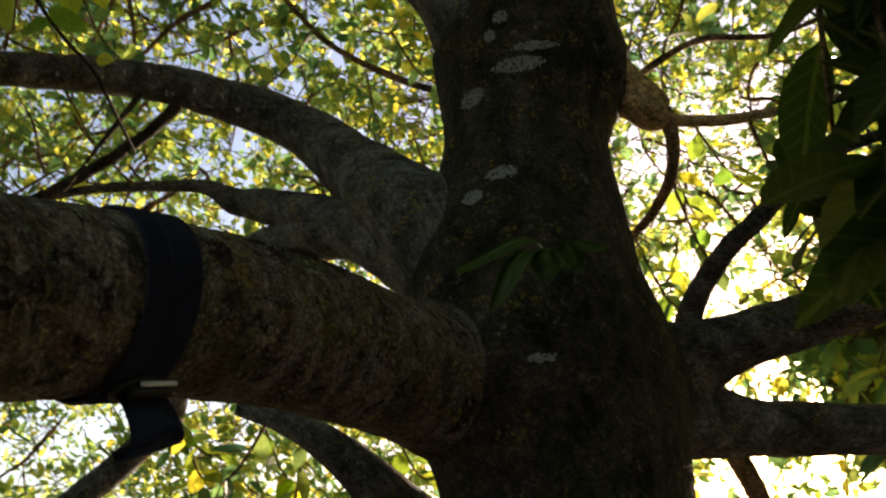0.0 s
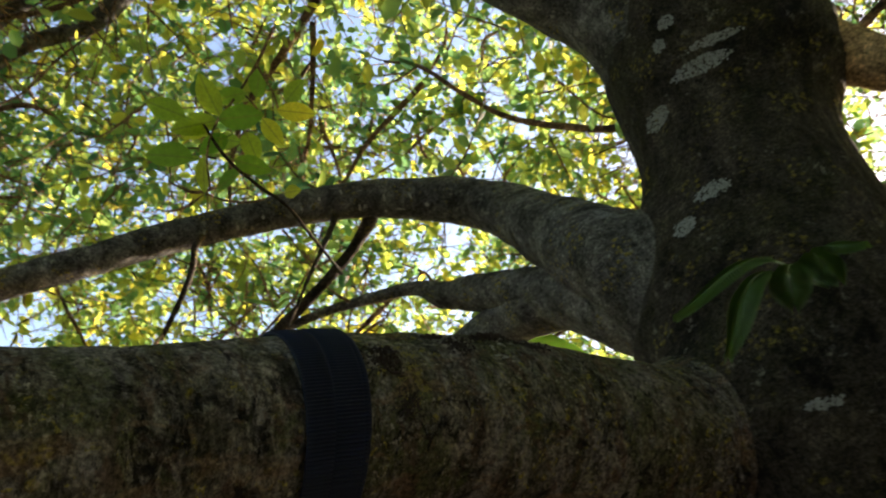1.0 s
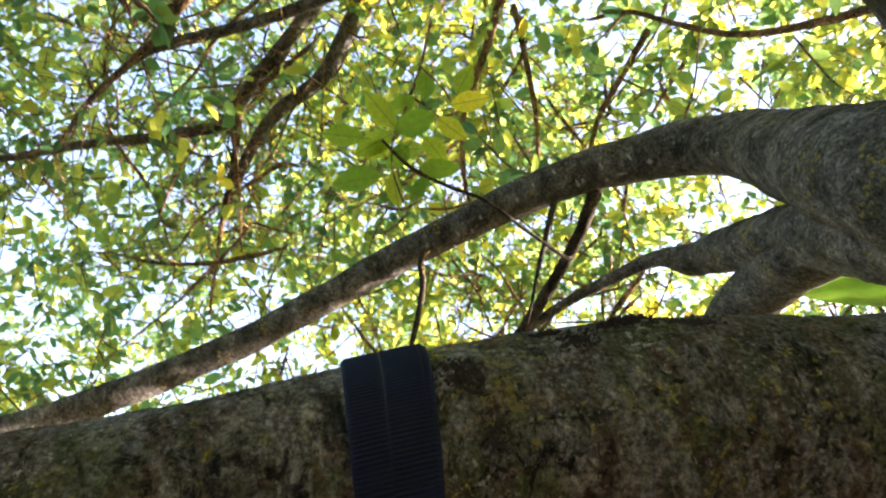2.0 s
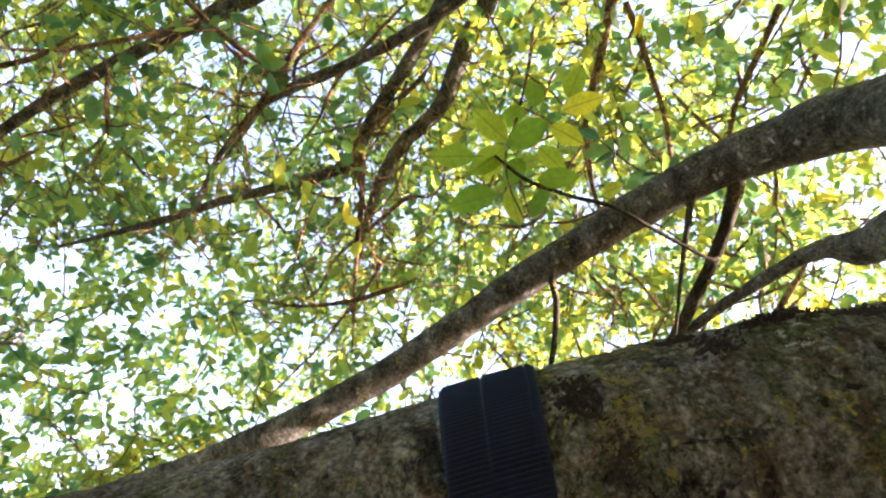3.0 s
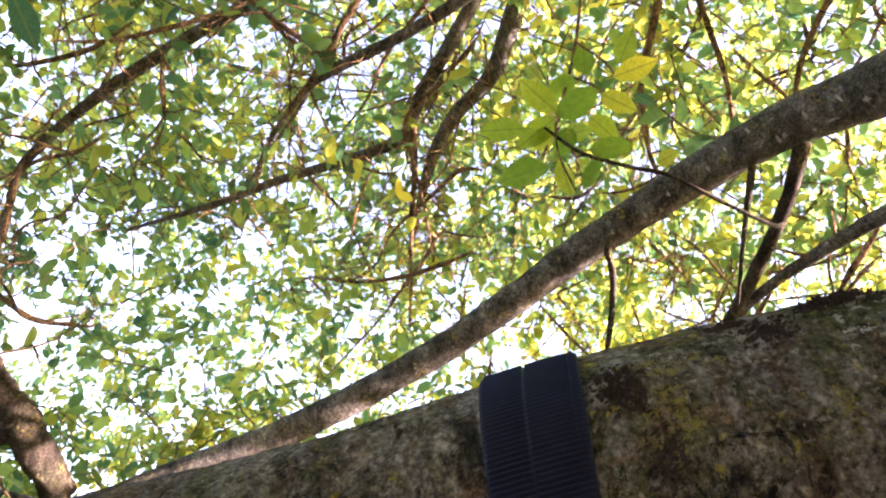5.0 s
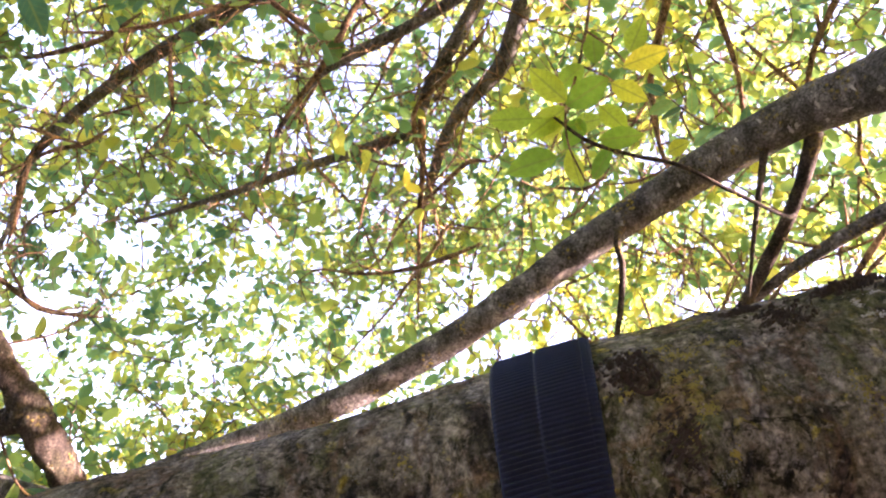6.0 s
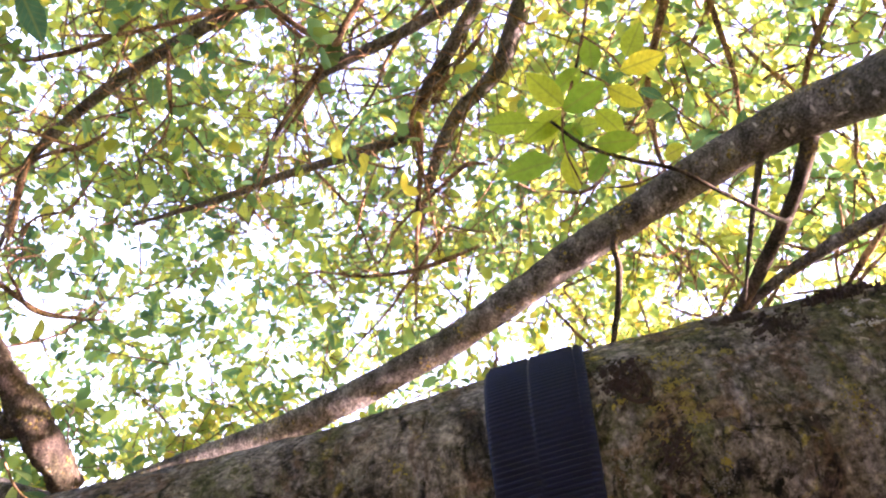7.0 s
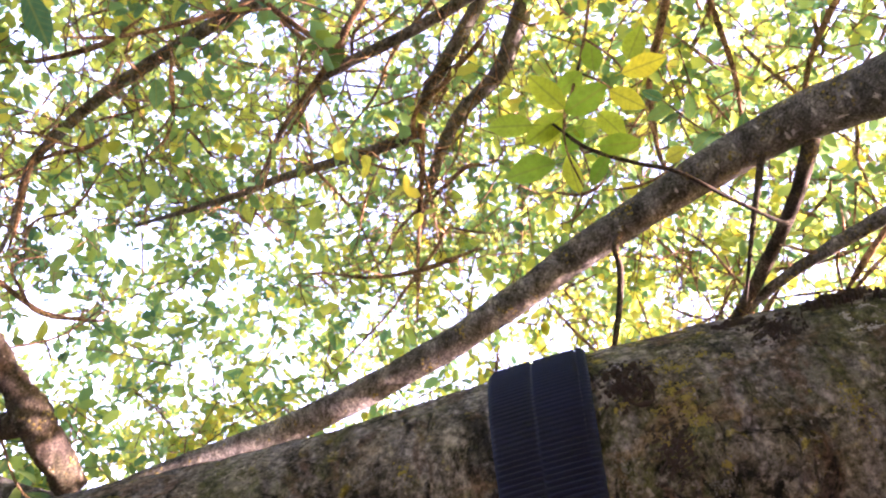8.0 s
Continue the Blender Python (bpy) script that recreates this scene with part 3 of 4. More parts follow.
TWIGS.append([(-1.563, 0.340, 3.669, 0.0070), (-1.615, 0.446, 3.634, 0.0083), (-1.641, 0.521, 3.614, 0.0097), (-1.656, 0.595, 3.601, 0.0110)])
TWIGS.append([(-1.654, 0.599, 3.603, 0.0100), (-1.587, 0.619, 3.660, 0.0090), (-1.528, 0.650, 3.706, 0.0080), (-1.460, 0.680, 3.756, 0.0070)])
TWIGS.append([(-1.659, 0.592, 3.598, 0.0080), (-1.746, 0.559, 3.518, 0.0072), (-1.823, 0.517, 3.439, 0.0064), (-1.884, 0.477, 3.372, 0.0056), (-1.947, 0.443, 3.296, 0.0048), (-2.116, 0.409, 3.064, 0.0040)])
TWIGS.append([(-1.633, 0.648, 3.485, 0.0050), (-1.678, 0.675, 3.441, 0.0040), (-1.726, 0.718, 3.389, 0.0030)])
TWIGS.append([(-1.742, 0.536, 3.380, 0.0040), (-1.799, 0.562, 3.319, 0.0040), (-1.873, 0.599, 3.233, 0.0040)])
TWIGS.append([(-1.775, 0.840, 3.322, 0.0050), (-1.879, 0.801, 3.208, 0.0043), (-1.956, 0.792, 3.109, 0.0037), (-2.015, 0.793, 3.025, 0.0030)])
TWIGS.append([(-1.634, 0.610, 3.620, 0.0060), (-1.568, 0.717, 3.671, 0.0050), (-1.499, 0.782, 3.719, 0.0040), (-1.449, 0.830, 3.751, 0.0030)])
TWIGS.append([(-1.776, -0.352, 3.089, 0.0040), (-1.795, -0.267, 3.113, 0.0050), (-1.821, -0.199, 3.116, 0.0060), (-1.841, -0.128, 3.124, 0.0070)])
TWIGS.append([(-1.849, -0.254, 3.051, 0.0090), (-1.899, -0.266, 2.973, 0.0080), (-1.966, -0.269, 2.868, 0.0070), (-2.001, -0.279, 2.803, 0.0060)])
TWIGS.append([(-1.595, -0.277, 3.332, 0.0040), (-1.656, -0.262, 3.277, 0.0035), (-1.710, -0.208, 3.244, 0.0030)])
TWIGS.append([(-1.640, 0.470, 3.479, 0.0040), (-1.637, 0.517, 3.483, 0.0050), (-1.618, 0.571, 3.501, 0.0060)])
TWIGS.append([(-1.775, 0.728, 3.482, 0.0050), (-1.743, 0.804, 3.506, 0.0043), (-1.690, 0.918, 3.539, 0.0037), (-1.653, 1.002, 3.556, 0.0030)])
TWIGS.append([(-1.692, -0.144, 2.584, 0.0050), (-1.732, -0.102, 2.537, 0.0047), (-1.763, -0.066, 2.500, 0.0045), (-1.785, -0.001, 2.497, 0.0043), (-1.791, 0.060, 2.519, 0.0040)])
TWIGS.append([(-1.714, -0.122, 2.558, 0.0030), (-1.698, -0.131, 2.582, 0.0030), (-1.692, -0.104, 2.610, 0.0030), (-1.698, -0.050, 2.633, 0.0030)])
TWIGS.append([(-1.795, -0.049, 2.443, 0.0040), (-1.810, -0.020, 2.430, 0.0030), (-1.834, 0.003, 2.387, 0.0020)])
for k, ctrl in enumerate(TWIGS):
    if k > 14:      # thin shoots end in points
        ctrl = [(*ctrl[0][:3], ctrl[0][3] * 0.35)] + ctrl[1:-1] + [(*ctrl[-1][:3], ctrl[-1][3] * 0.35)]
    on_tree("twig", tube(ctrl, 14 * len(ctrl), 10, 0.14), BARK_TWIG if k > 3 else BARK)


# ---- leaves ----
def leaf_mesh(width, curl, fold, blade=None):
    """One leaf, 1 long along x, with a stalk, a folded midrib and a curled tip."""
    xs = (0.0, 0.12, 0.30, 0.50, 0.70, 0.88, 1.0)
    ws = (0.03, 0.55, 0.90, 1.0, 0.82, 0.40, 0.0)
    verts, faces = [], []
    for x, w in zip(xs, ws):
        y = w * width / 2
        z = -curl * x * x
        verts += [(x, y, z + fold * w + 0.012 * math.sin(9 * x)), (x, 0, z), (x, -y, z + fold * w - 0.012 * math.sin(8 * x))]
    for i in range(6):
        a = 3 * i
        faces += [(a, a + 1, a + 4, a + 3), (a + 1, a + 2, a + 5, a + 4)]
    n = len(verts)
    verts += [(-0.16, 0.012, 0.03), (-0.16, -0.012, 0.03), (0.02, -0.014, 0.004), (0.02, 0.014, 0.004)]
    faces.append((n, n + 1, n + 2, n + 3))
    me = bpy.data.meshes.new("leaf")
    me.from_pydata(verts, [], faces)
    me.materials.append(blade or LEAF)
    me.shade_smooth()
    return me


LEAVES = [leaf_mesh(0.50, 0.10, 0.05), leaf_mesh(0.56, 0.18, 0.08), leaf_mesh(0.46, 0.04, 0.03), leaf_mesh(0.53, -0.06, 0.06)]
SHADED = [leaf_mesh(0.50, 0.14, 0.05, LEAF_SHADED), leaf_mesh(0.56, 0.22, 0.08, LEAF_SHADED), leaf_mesh(0.46, 0.05, 0.04, LEAF_SHADED)]
LIT = [leaf_mesh(0.52, 0.10, 0.05, LEAF_LIT), leaf_mesh(0.58, 0.16, 0.07, LEAF_LIT)]
rng = random.Random(5)


def leaf(base, tip, up=None, size=None, painted=False):
    """A leaf of the tree from its base towards its tip, in plain, sunlit (True) or shaded (old) colours."""
    b, t = Vector(base), Vector(tip)
    x = (t - b).normalized()
    u = Vector(up) if up else Vector((rng.uniform(-0.7, 0.7), rng.uniform(-0.7, 0.7), 1))
    z = (u - x * u.dot(x)).normalized()
    y = z.cross(x)
    k = size or (t - b).length
    m = Matrix((x, y, z)).transposed().to_4x4()
    m = LIFE @ Matrix.Translation(b) @ m @ Matrix.Diagonal((k, k, k, 1))
    ob = new("leaf", rng.choice(SHADED if painted == "old" else LIT if painted else LEAVES))
    ob.parent = tree
    ob.matrix_parent_inverse = tree.matrix_world.inverted()
    ob.matrix_basis = m
    return ob


# the sprig that hangs beside the arching branch
SPRIG = [
    ((-0.745, 1.152, 2.712), (-0.685, 1.221, 2.719)), ((-0.778, 1.139, 2.693), (-0.789, 1.223, 2.679)), ((-0.722, 1.155, 2.728), (-0.697, 1.184, 2.810)),
    ((-0.844, 1.066, 2.671), (-0.760, 1.127, 2.685)), ((-0.838, 1.066, 2.677), (-0.833, 0.983, 2.743)), ((-0.885, 1.012, 2.658), (-0.906, 0.915, 2.645)),
    ((-0.846, 1.067, 2.669), (-0.936, 1.014, 2.651)), ((-0.919, 1.073, 2.596), (-0.960, 0.970, 2.568)), ((-0.864, 1.143, 2.614), (-0.819, 1.222, 2.609)),
]
SPRIG += [
    ((-0.938, 1.132, 2.543), (-0.927, 1.103, 2.633)), ((-0.919, 1.150, 2.553), (-0.880, 1.180, 2.622)), ((-0.864, 1.060, 2.656), (-0.942, 1.051, 2.659)),
    ((-0.764, 1.100, 2.723), (-0.756, 1.098, 2.810)), ((-0.818, 1.129, 2.664), (-0.850, 1.205, 2.650)), ((-0.775, 1.078, 2.724), (-0.856, 1.057, 2.735)),
    ((-0.863, 1.091, 2.642), (-0.872, 1.160, 2.686)), ((-0.820, 1.271, 2.574), (-0.818, 1.323, 2.616)), ((-0.849, 1.104, 2.649), (-0.931, 1.101, 2.645)),
]
for b, t in SPRIG:
    leaf(b, t, (rng.uniform(-0.4, 0.4) - 0.7, rng.uniform(-0.4, 0.4), 0.6), painted=True)
leaf((-0.614, 0.147, 2.421), (-0.655, 0.187, 2.372), (-0.8, 0.3, 0.5), 0.085)
leaf((-1.274, 0.163, 2.942), (-1.313, 0.184, 2.876), (-0.8, 0.3, 0.5))
on_tree("twig", tube([(-0.700, 1.081, 2.906, 0.0040), (-0.753, 1.082, 2.806, 0.0036), (-0.817, 1.077, 2.718, 0.0032), (-0.850, 1.068, 2.665, 0.0028), (-0.894, 1.089, 2.613, 0.0024), (-0.927, 1.137, 2.552, 0.0020)], 50, 8, 0.1), BARK_TWIG)


on_tree("twig", tube([(-0.737, 1.072, 2.783, 0.0024), (-0.741, 1.128, 2.754, 0.0024), (-0.752, 1.165, 2.727, 0.0024)], 24, 6, 0.1), BARK_TWIG)


on_tree("twig", tube([(-0.790, 1.076, 2.740, 0.0024), (-0.785, 1.120, 2.723, 0.0024), (-0.786, 1.151, 2.708, 0.0024)], 24, 6, 0.1), BARK_TWIG)


def shoot(start, end, count, size, sag=0.05, thick=0.004, painted=False):
    """A leafy shoot: a thin twig with leaves set by turns along it."""
    a, b = Vector(start), Vector(end)
    mid = (a + b) / 2 + Vector((0, 0, -sag))
    on_tree("twig", tube([(*a, thick), (*mid, thick * 0.8), (*b, thick * 0.4)], 24, 6, 0.1), BARK_TWIG)
    d = (b - a).normalized()
    for i in range(count):
        f = (i + 0.6) / count
        p = a.lerp(mid, 2 * f) if f < 0.5 else mid.lerp(b, 2 * f - 1)
        s = d.cross(Vector((rng.uniform(-1, 1), rng.uniform(-1, 1), rng.uniform(-0.3, 1)))).normalized()
        way = d * rng.uniform(0.3, 0.9) + s * rng.choice((-1, 1)) + Vector((0, 0, -0.25))
        leaf(p, p + way, None, size * rng.uniform(0.75, 1.2), painted)


# dark leaves that hang close beside the trunk, their shade put into the leaf colour
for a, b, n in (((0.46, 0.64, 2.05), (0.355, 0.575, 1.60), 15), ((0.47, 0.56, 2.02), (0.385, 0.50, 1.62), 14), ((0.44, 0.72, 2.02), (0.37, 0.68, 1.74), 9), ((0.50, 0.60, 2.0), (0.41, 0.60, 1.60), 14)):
    shoot(Vector(a) + Vector((0.012, 0, 0)), Vector(b) + Vector((0.012, 0, 0)), n, 0.15, 0.0, painted="old")
# shoots added above, out of view, to shade the leaves below them
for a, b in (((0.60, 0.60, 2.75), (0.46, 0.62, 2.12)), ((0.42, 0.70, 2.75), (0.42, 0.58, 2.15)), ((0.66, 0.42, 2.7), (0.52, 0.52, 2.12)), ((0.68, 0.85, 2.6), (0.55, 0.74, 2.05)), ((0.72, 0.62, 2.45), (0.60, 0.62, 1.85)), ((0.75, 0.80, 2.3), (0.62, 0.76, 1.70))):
    shoot(Vector(a) + Vector((0.02, 0, 0)), Vector(b) + Vector((0.02, 0, 0)), 15, 0.14, 0.0, painted="old")
# more shoots added behind those leaves to block light from the sun's side
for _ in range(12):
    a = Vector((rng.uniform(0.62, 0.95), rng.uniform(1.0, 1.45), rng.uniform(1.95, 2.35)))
    shoot(a, a + Vector((rng.uniform(-0.15, 0.15), rng.uniform(-0.3, -0.1), rng.uniform(-0.3, -0.15))), 13, 0.12, painted="old")
# leafy shoots on the limbs beyond, set there to stop the low sun
for _ in range(9):
    a = Vector((rng.uniform(0.75, 1.05), rng.uniform(1.6, 2.0), rng.uniform(1.75, 2.05)))
    shoot(a, a + Vector((rng.uniform(-0.15, 0.15), rng.uniform(-0.2, 0.2), rng.uniform(-0.2, 0.1))), 11, 0.09)
leaf((-0.796, 2.490, 2.636), (-0.487, 2.710, 2.542), (0.2, -0.8, 0.7), painted=True)
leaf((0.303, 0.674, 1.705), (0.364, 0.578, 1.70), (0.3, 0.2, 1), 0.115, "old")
SHOOTS = []
SHOOTS += [((-0.7, 1.95, 3.0), (-0.45, 1.8, 3.15), 9), ((-0.95, 1.62, 2.85), (-1.1, 1.5, 3.1), 10), ((-1.25, 1.73, 2.53), (-1.5, 1.6, 2.35), 9), ((-1.1, 1.70, 2.56), (-1.3, 1.85, 2.75), 8), ((-1.34, 1.40, 2.43), (-1.45, 1.25, 2.2), 9), ((-1.5, 0.47, 3.04), (-1.75, 0.4, 2.95), 9), ((-1.3, 0.55, 3.09), (-1.45, 0.75, 2.95), 8), ((-1.65, 0.26, 3.72), (-1.7, 0.1, 3.5), 8), ((-1.97, -0.12, 3.6), (-2.0, 0.05, 3.35), 9), ((-1.22, 0.4, 3.24), (-1.3, 0.1, 3.3), 9)]
SHOOTS += [((-1.8, -0.1, 2.4), (-1.75, 0.15, 2.6), 10), ((-1.87, -0.07, 2.2), (-1.95, 0.1, 2.05), 8), ((-0.2, 1.7, 2.95), (-0.05, 1.75, 2.75), 8), ((-0.35, 2.05, 3.1), (-0.3, 2.1, 2.85), 8), ((0.64, 1.47, 2.34), (0.7, 1.5, 2.1), 10), ((0.57, 1.43, 2.54), (0.6, 1.5, 2.75), 9), ((0.48, 1.6, 2.27), (0.55, 1.65, 2.05), 9), ((0.4, 1.75, 2.2), (0.5, 1.8, 2.0), 9), ((-0.45, 1.55, 1.8), (-0.6, 1.5, 1.62), 8), ((-0.4, 1.6, 1.75), (-0.5, 1.75, 1.5), 8)]
SHOOTS += [((-0.72, 1.89, 3.53), (-0.95, 1.8, 3.5), 9)]
# shoots among the branches
for a, b, n in SHOOTS:
    shoot(a, b, n, 0.066)

# shoots below the limb and beside the trunk, in the sunlit leaf colours
for a, b, n in (((-0.850, 1.895, 1.893), (-0.669, 1.892, 1.781), 9), ((-0.867, 2.005, 1.880), (-0.759, 1.974, 1.730), 8), ((-0.701, 2.180, 1.902), (-0.566, 2.153, 1.725), 10), ((-0.307, 2.191, 1.855), (-0.185, 2.233, 1.723), 8), ((0.656, 1.907, 2.652), (0.805, 1.983, 2.442), 9), ((0.595, 2.095, 2.356), (0.504, 2.201, 2.148), 9), ((0.608, 2.065, 2.621), (0.688, 2.078, 2.336), 9)):
    shoot(a, b, n, 0.085, painted=True)

FAN = []
# thin boughs that fan out from the trunk's head into the crown
def thin_boughs(count, pick):
    """Crooked thin boughs hung round the trunk's head, well clear of the low limb."""
    for _ in range(count):
        az, top = radians(pick.uniform(-135, 45)), pick.uniform(2.6, 4.4)
        d = Vector((math.sin(az), math.cos(az), pick.uniform(-0.15, 0.45))).normalized()
        p = Vector((0.1, 1.5, top)) + d * pick.uniform(1.5, 3.0)
        if (p - Vector((-0.3, 0.7, 1.8))).length < 1.9:
            continue
        r, pts = pick.uniform(0.005, 0.013), []
        for i in range(6):
            pts.append((*p, r * (0.35, 0.9, 0.8, 0.6, 0.4, 0.2)[i]))
            d = (d + Vector((pick.gauss(0, 0.34), pick.gauss(0, 0.34), pick.gauss(-0.08, 0.3)))).normalized()
            p = p + d * pick.uniform(0.12, 0.28)
        FAN.append(pts)
        on_tree("twig", tube(pts, 36, 7, 0.15), BARK_TWIG)


thin_boughs(95, rng)
thin_boughs(75, random.Random(9))

# boughs that carry the crown overhead and on the far side
for az, rise, top in ((62, 0.35, 3.0), (88, 0.6, 3.3), (112, 0.3, 2.9), (140, 0.55, 3.4), (165, 0.35, 3.1), (192, 0.6, 3.6), (212, 0.3, 3.2), (75, 1.6, 4.2), (150, 1.5, 4.4), (230, 1.9, 4.3), (-60, 2.6, 4.6), (20, 2.2, 4.5)):
    d = Vector((math.sin(radians(az)), math.cos(radians(az)), rise)).normalized()
    p, pts = Vector((0.2 + 0.03 * (top - 3), 1.53, top)), []
    for i in range(9):
        pts.append((*p, (0.085, 0.072, 0.060, 0.050, 0.041, 0.032, 0.023, 0.014, 0.006)[i] * (1.0 if rise < 1 else 0.75)))
        d = (d + Vector((rng.gauss(0, 0.14), rng.gauss(0, 0.14), rng.gauss(0.0, 0.12)))).normalized()
        p = p + d * rng.uniform(0.5, 0.75)
    on_tree("branch", tube(pts, 90, 14, 0.11), BARK_BRANCH)
    for i in (3, 4, 5, 6):
        e, q, sub = (d + Vector((rng.gauss(0, 0.7), rng.gauss(0, 0.7), rng.gauss(0.1, 0.5)))).normalized(), Vector(pts[i][:3]), []
        for j in range(5):
            sub.append((*q, pts[i][3] * (0.6, 0.45, 0.32, 0.2, 0.08)[j]))
            e = (e + Vector((rng.gauss(0, 0.25), rng.gauss(0, 0.25), rng.gauss(0, 0.2)))).normalized()
            q = q + e * rng.uniform(0.3, 0.5)
        on_tree("twig", tube(sub, 40, 8, 0.12), BARK_BRANCH)

# the crown: leafy twigs all round, thinner towards the sun and behind
g = np.random.default_rng(11)
CENTRE = np.array((-0.1, 0.9, 1.65))


OPENINGS = ((-110, 35.5, 3.9), (-124, 45.5, 3.4), (-72, 32.5, 3.0), (-76, 37, 3.0), (-113, 27, 4.0), (-98, 37, 2.5), (-30, 20, 3.0), (-55, 33, 2.5), (29, 13, 3.5))   # gaps in the crown: azimuth, elevation, reach


def crown_twigs(count):
    """Starts, ways and lengths of the crown's twigs."""
    m = count * 5
    az = g.uniform(-180, 180, m)
    el = np.degrees(np.arcsin(g.uniform(math.sin(radians(-14)), 1, m)))
    r = g.beta(1.25, 1.6, m)
    d = np.stack([np.sin(np.radians(az)) * np.cos(np.radians(el)), np.cos(np.radians(az)) * np.cos(np.radians(el)), np.sin(np.radians(el))], 1)
    wide = np.array([1 + 0.55 * noise.noise(Vector(q) * 2.2) + 0.3 * noise.noise(Vector(q) * 6) for q in d])
    hollow = np.array([0.30 * noise.noise(Vector(q) * 3.1 + Vector((4, 1, 7))) for q in d])
    r = np.where(el > 18, np.interp(az, (-80, -50), (3.40, 2.95)), 2.85) + np.where((az > 50) | (az < -140) | (el > 62), 3.0, 1.0) * hollow + 5.1 * wide * r
    p = CENTRE + d * r[:, None] * np.array((1, 1, 0.85))
    clump = np.array([noise.noise(Vector(q) * 1.5) + 0.6 * noise.noise(Vector(q) * 4.0) for q in p])
    keep = np.clip(0.60 + 1.0 * clump, 0.08, 1)
    keep[(az > 75) | (az < -150)] *= 0.85
    keep *= np.interp(az, (-140, -100, -78, -50, 22, 38), (1.0, 0.84, 0.84, 0.58, 0.60, 1.0))      # thinner on the sunny side
    off = np.hypot((az - SUN_AZ) * np.cos(np.radians(el)), el - SUN_EL)
    keep *= np.where(off < 13, 0.5, 1.0)
    for a, e, reach in OPENINGS:
        keep *= np.where(np.hypot((az - a) * np.cos(np.radians(el)), el - e) < reach, 0.16, 1.0)
    keep *= np.where(np.hypot((az + 58) * np.cos(np.radians(el)), el - 43) < 15, 1.45, 1.0)
    keep *= np.where(np.hypot((az + 95) * np.cos(np.radians(el)), el - 54) < 9, 0.68, 1.0)
    lane = p - np.array((0.42, 1.51, 2.46))      # a gap through which the sun finds the stub on the trunk
    ahead = lane @ np.array(sun_to)
    keep *= np.where(np.linalg.norm(lane - ahead[:, None] * np.array(sun_to), axis=1) < 0.42, 0.0, 1.0)
    pick = np.flatnonzero(g.uniform(0, 1, m) < keep * 0.5)[:count]
    p, d = p[pick], d[pick]
    # a dense clump added up-sun to keep the sun off the leaves beside the trunk
    extra = g.uniform((0.30, 0.40, 1.66), (0.75, 0.95, 2.08), (900, 3)) + np.array(sun_to) * g.uniform(1.9, 4.2, (900, 1))
    seen = extra - CENTRE
    extra = extra[np.hypot(np.degrees(np.arctan2(seen[:, 0], seen[:, 1])) - 29, np.degrees(np.arctan2(seen[:, 2], np.hypot(seen[:, 0], seen[:, 1]))) - 13) > 4.5]
    p, d = np.vstack([p, extra]), np.vstack([d, np.tile(np.array(sun_to), (len(extra), 1))])
    way = d * 0.5 + g.normal(0, 0.75, (len(p), 3)) + np.array((0, 0, -0.1))
    way /= np.linalg.norm(way, axis=1)[:, None]
    return p, way, g.uniform(0.2, 0.5, len(p))


def crown_leaves(p, way, length, per):
    """All leaves of the crown as one mesh: six corners each, folded along the midrib."""
    n = len(p)
    f = (np.arange(per) + g.uniform(0, 1, (n, per))) / per
    base = p[:, None] + way[:, None] * (length[:, None] * f)[..., None] + np.array((0, 0, -1.0)) * (0.25 * length[:, None] * f ** 2)[..., None]
    side = g.normal(0, 1, (n, per, 3))
    side -= way[:, None] * (side * way[:, None]).sum(2, keepdims=True)
    side /= np.linalg.norm(side, axis=2, keepdims=True)
    x = way[:, None] * g.uniform(0.1, 0.9, (n, per, 1)) + side + np.array((0, 0, -0.2))
    x = (x / np.linalg.norm(x, axis=2, keepdims=True)).reshape(-1, 3)
    base = base.reshape(-1, 3)
    up = np.array((0, 0, 1.0)) + g.normal(0, 0.55, x.shape)
    z = up - x * (up * x).sum(1, keepdims=True)
    z /= np.linalg.norm(z, axis=1, keepdims=True)
    y = np.cross(z, x)
    s = np.clip(g.lognormal(math.log(0.060), 0.27, len(x)), 0.028, 0.105)
    w = g.uniform(0.21, 0.28, len(x))
    curl = g.uniform(-0.05, 0.16, len(x))
    shape = ((0, 0, 0), (0.22, 0.40, 1), (0.70, 0.44, 1), (1, 0, 0), (0.70, -0.44, 1), (0.22, -0.40, 1))
    verts = np.empty((len(x), 6, 3))
    for i, (a, b, c) in enumerate(shape):
        verts[:, i] = base + s[:, None] * (x * a + y * (b * w / 0.44)[:, None] + z * (0.07 * c - curl * a * a)[:, None])
    loops = np.arange(len(x))[:, None] * 6 + np.array((0, 1, 2, 3, 0, 3, 4, 5))
    sizes = np.full(len(x) * 2, 4)
    me = bpy.data.meshes.new("crown")
    me.vertices.add(len(x) * 6)
    me.vertices.foreach_set("co", verts.ravel())
    me.loops.add(loops.size)
    me.loops.foreach_set("vertex_index", loops.ravel().astype(np.int32))
    me.polygons.add(len(sizes))
    me.polygons.foreach_set("loop_start", np.concatenate([[0], np.cumsum(sizes)[:-1]]).astype(np.int32))
    me.update(calc_edges=True)
    return me


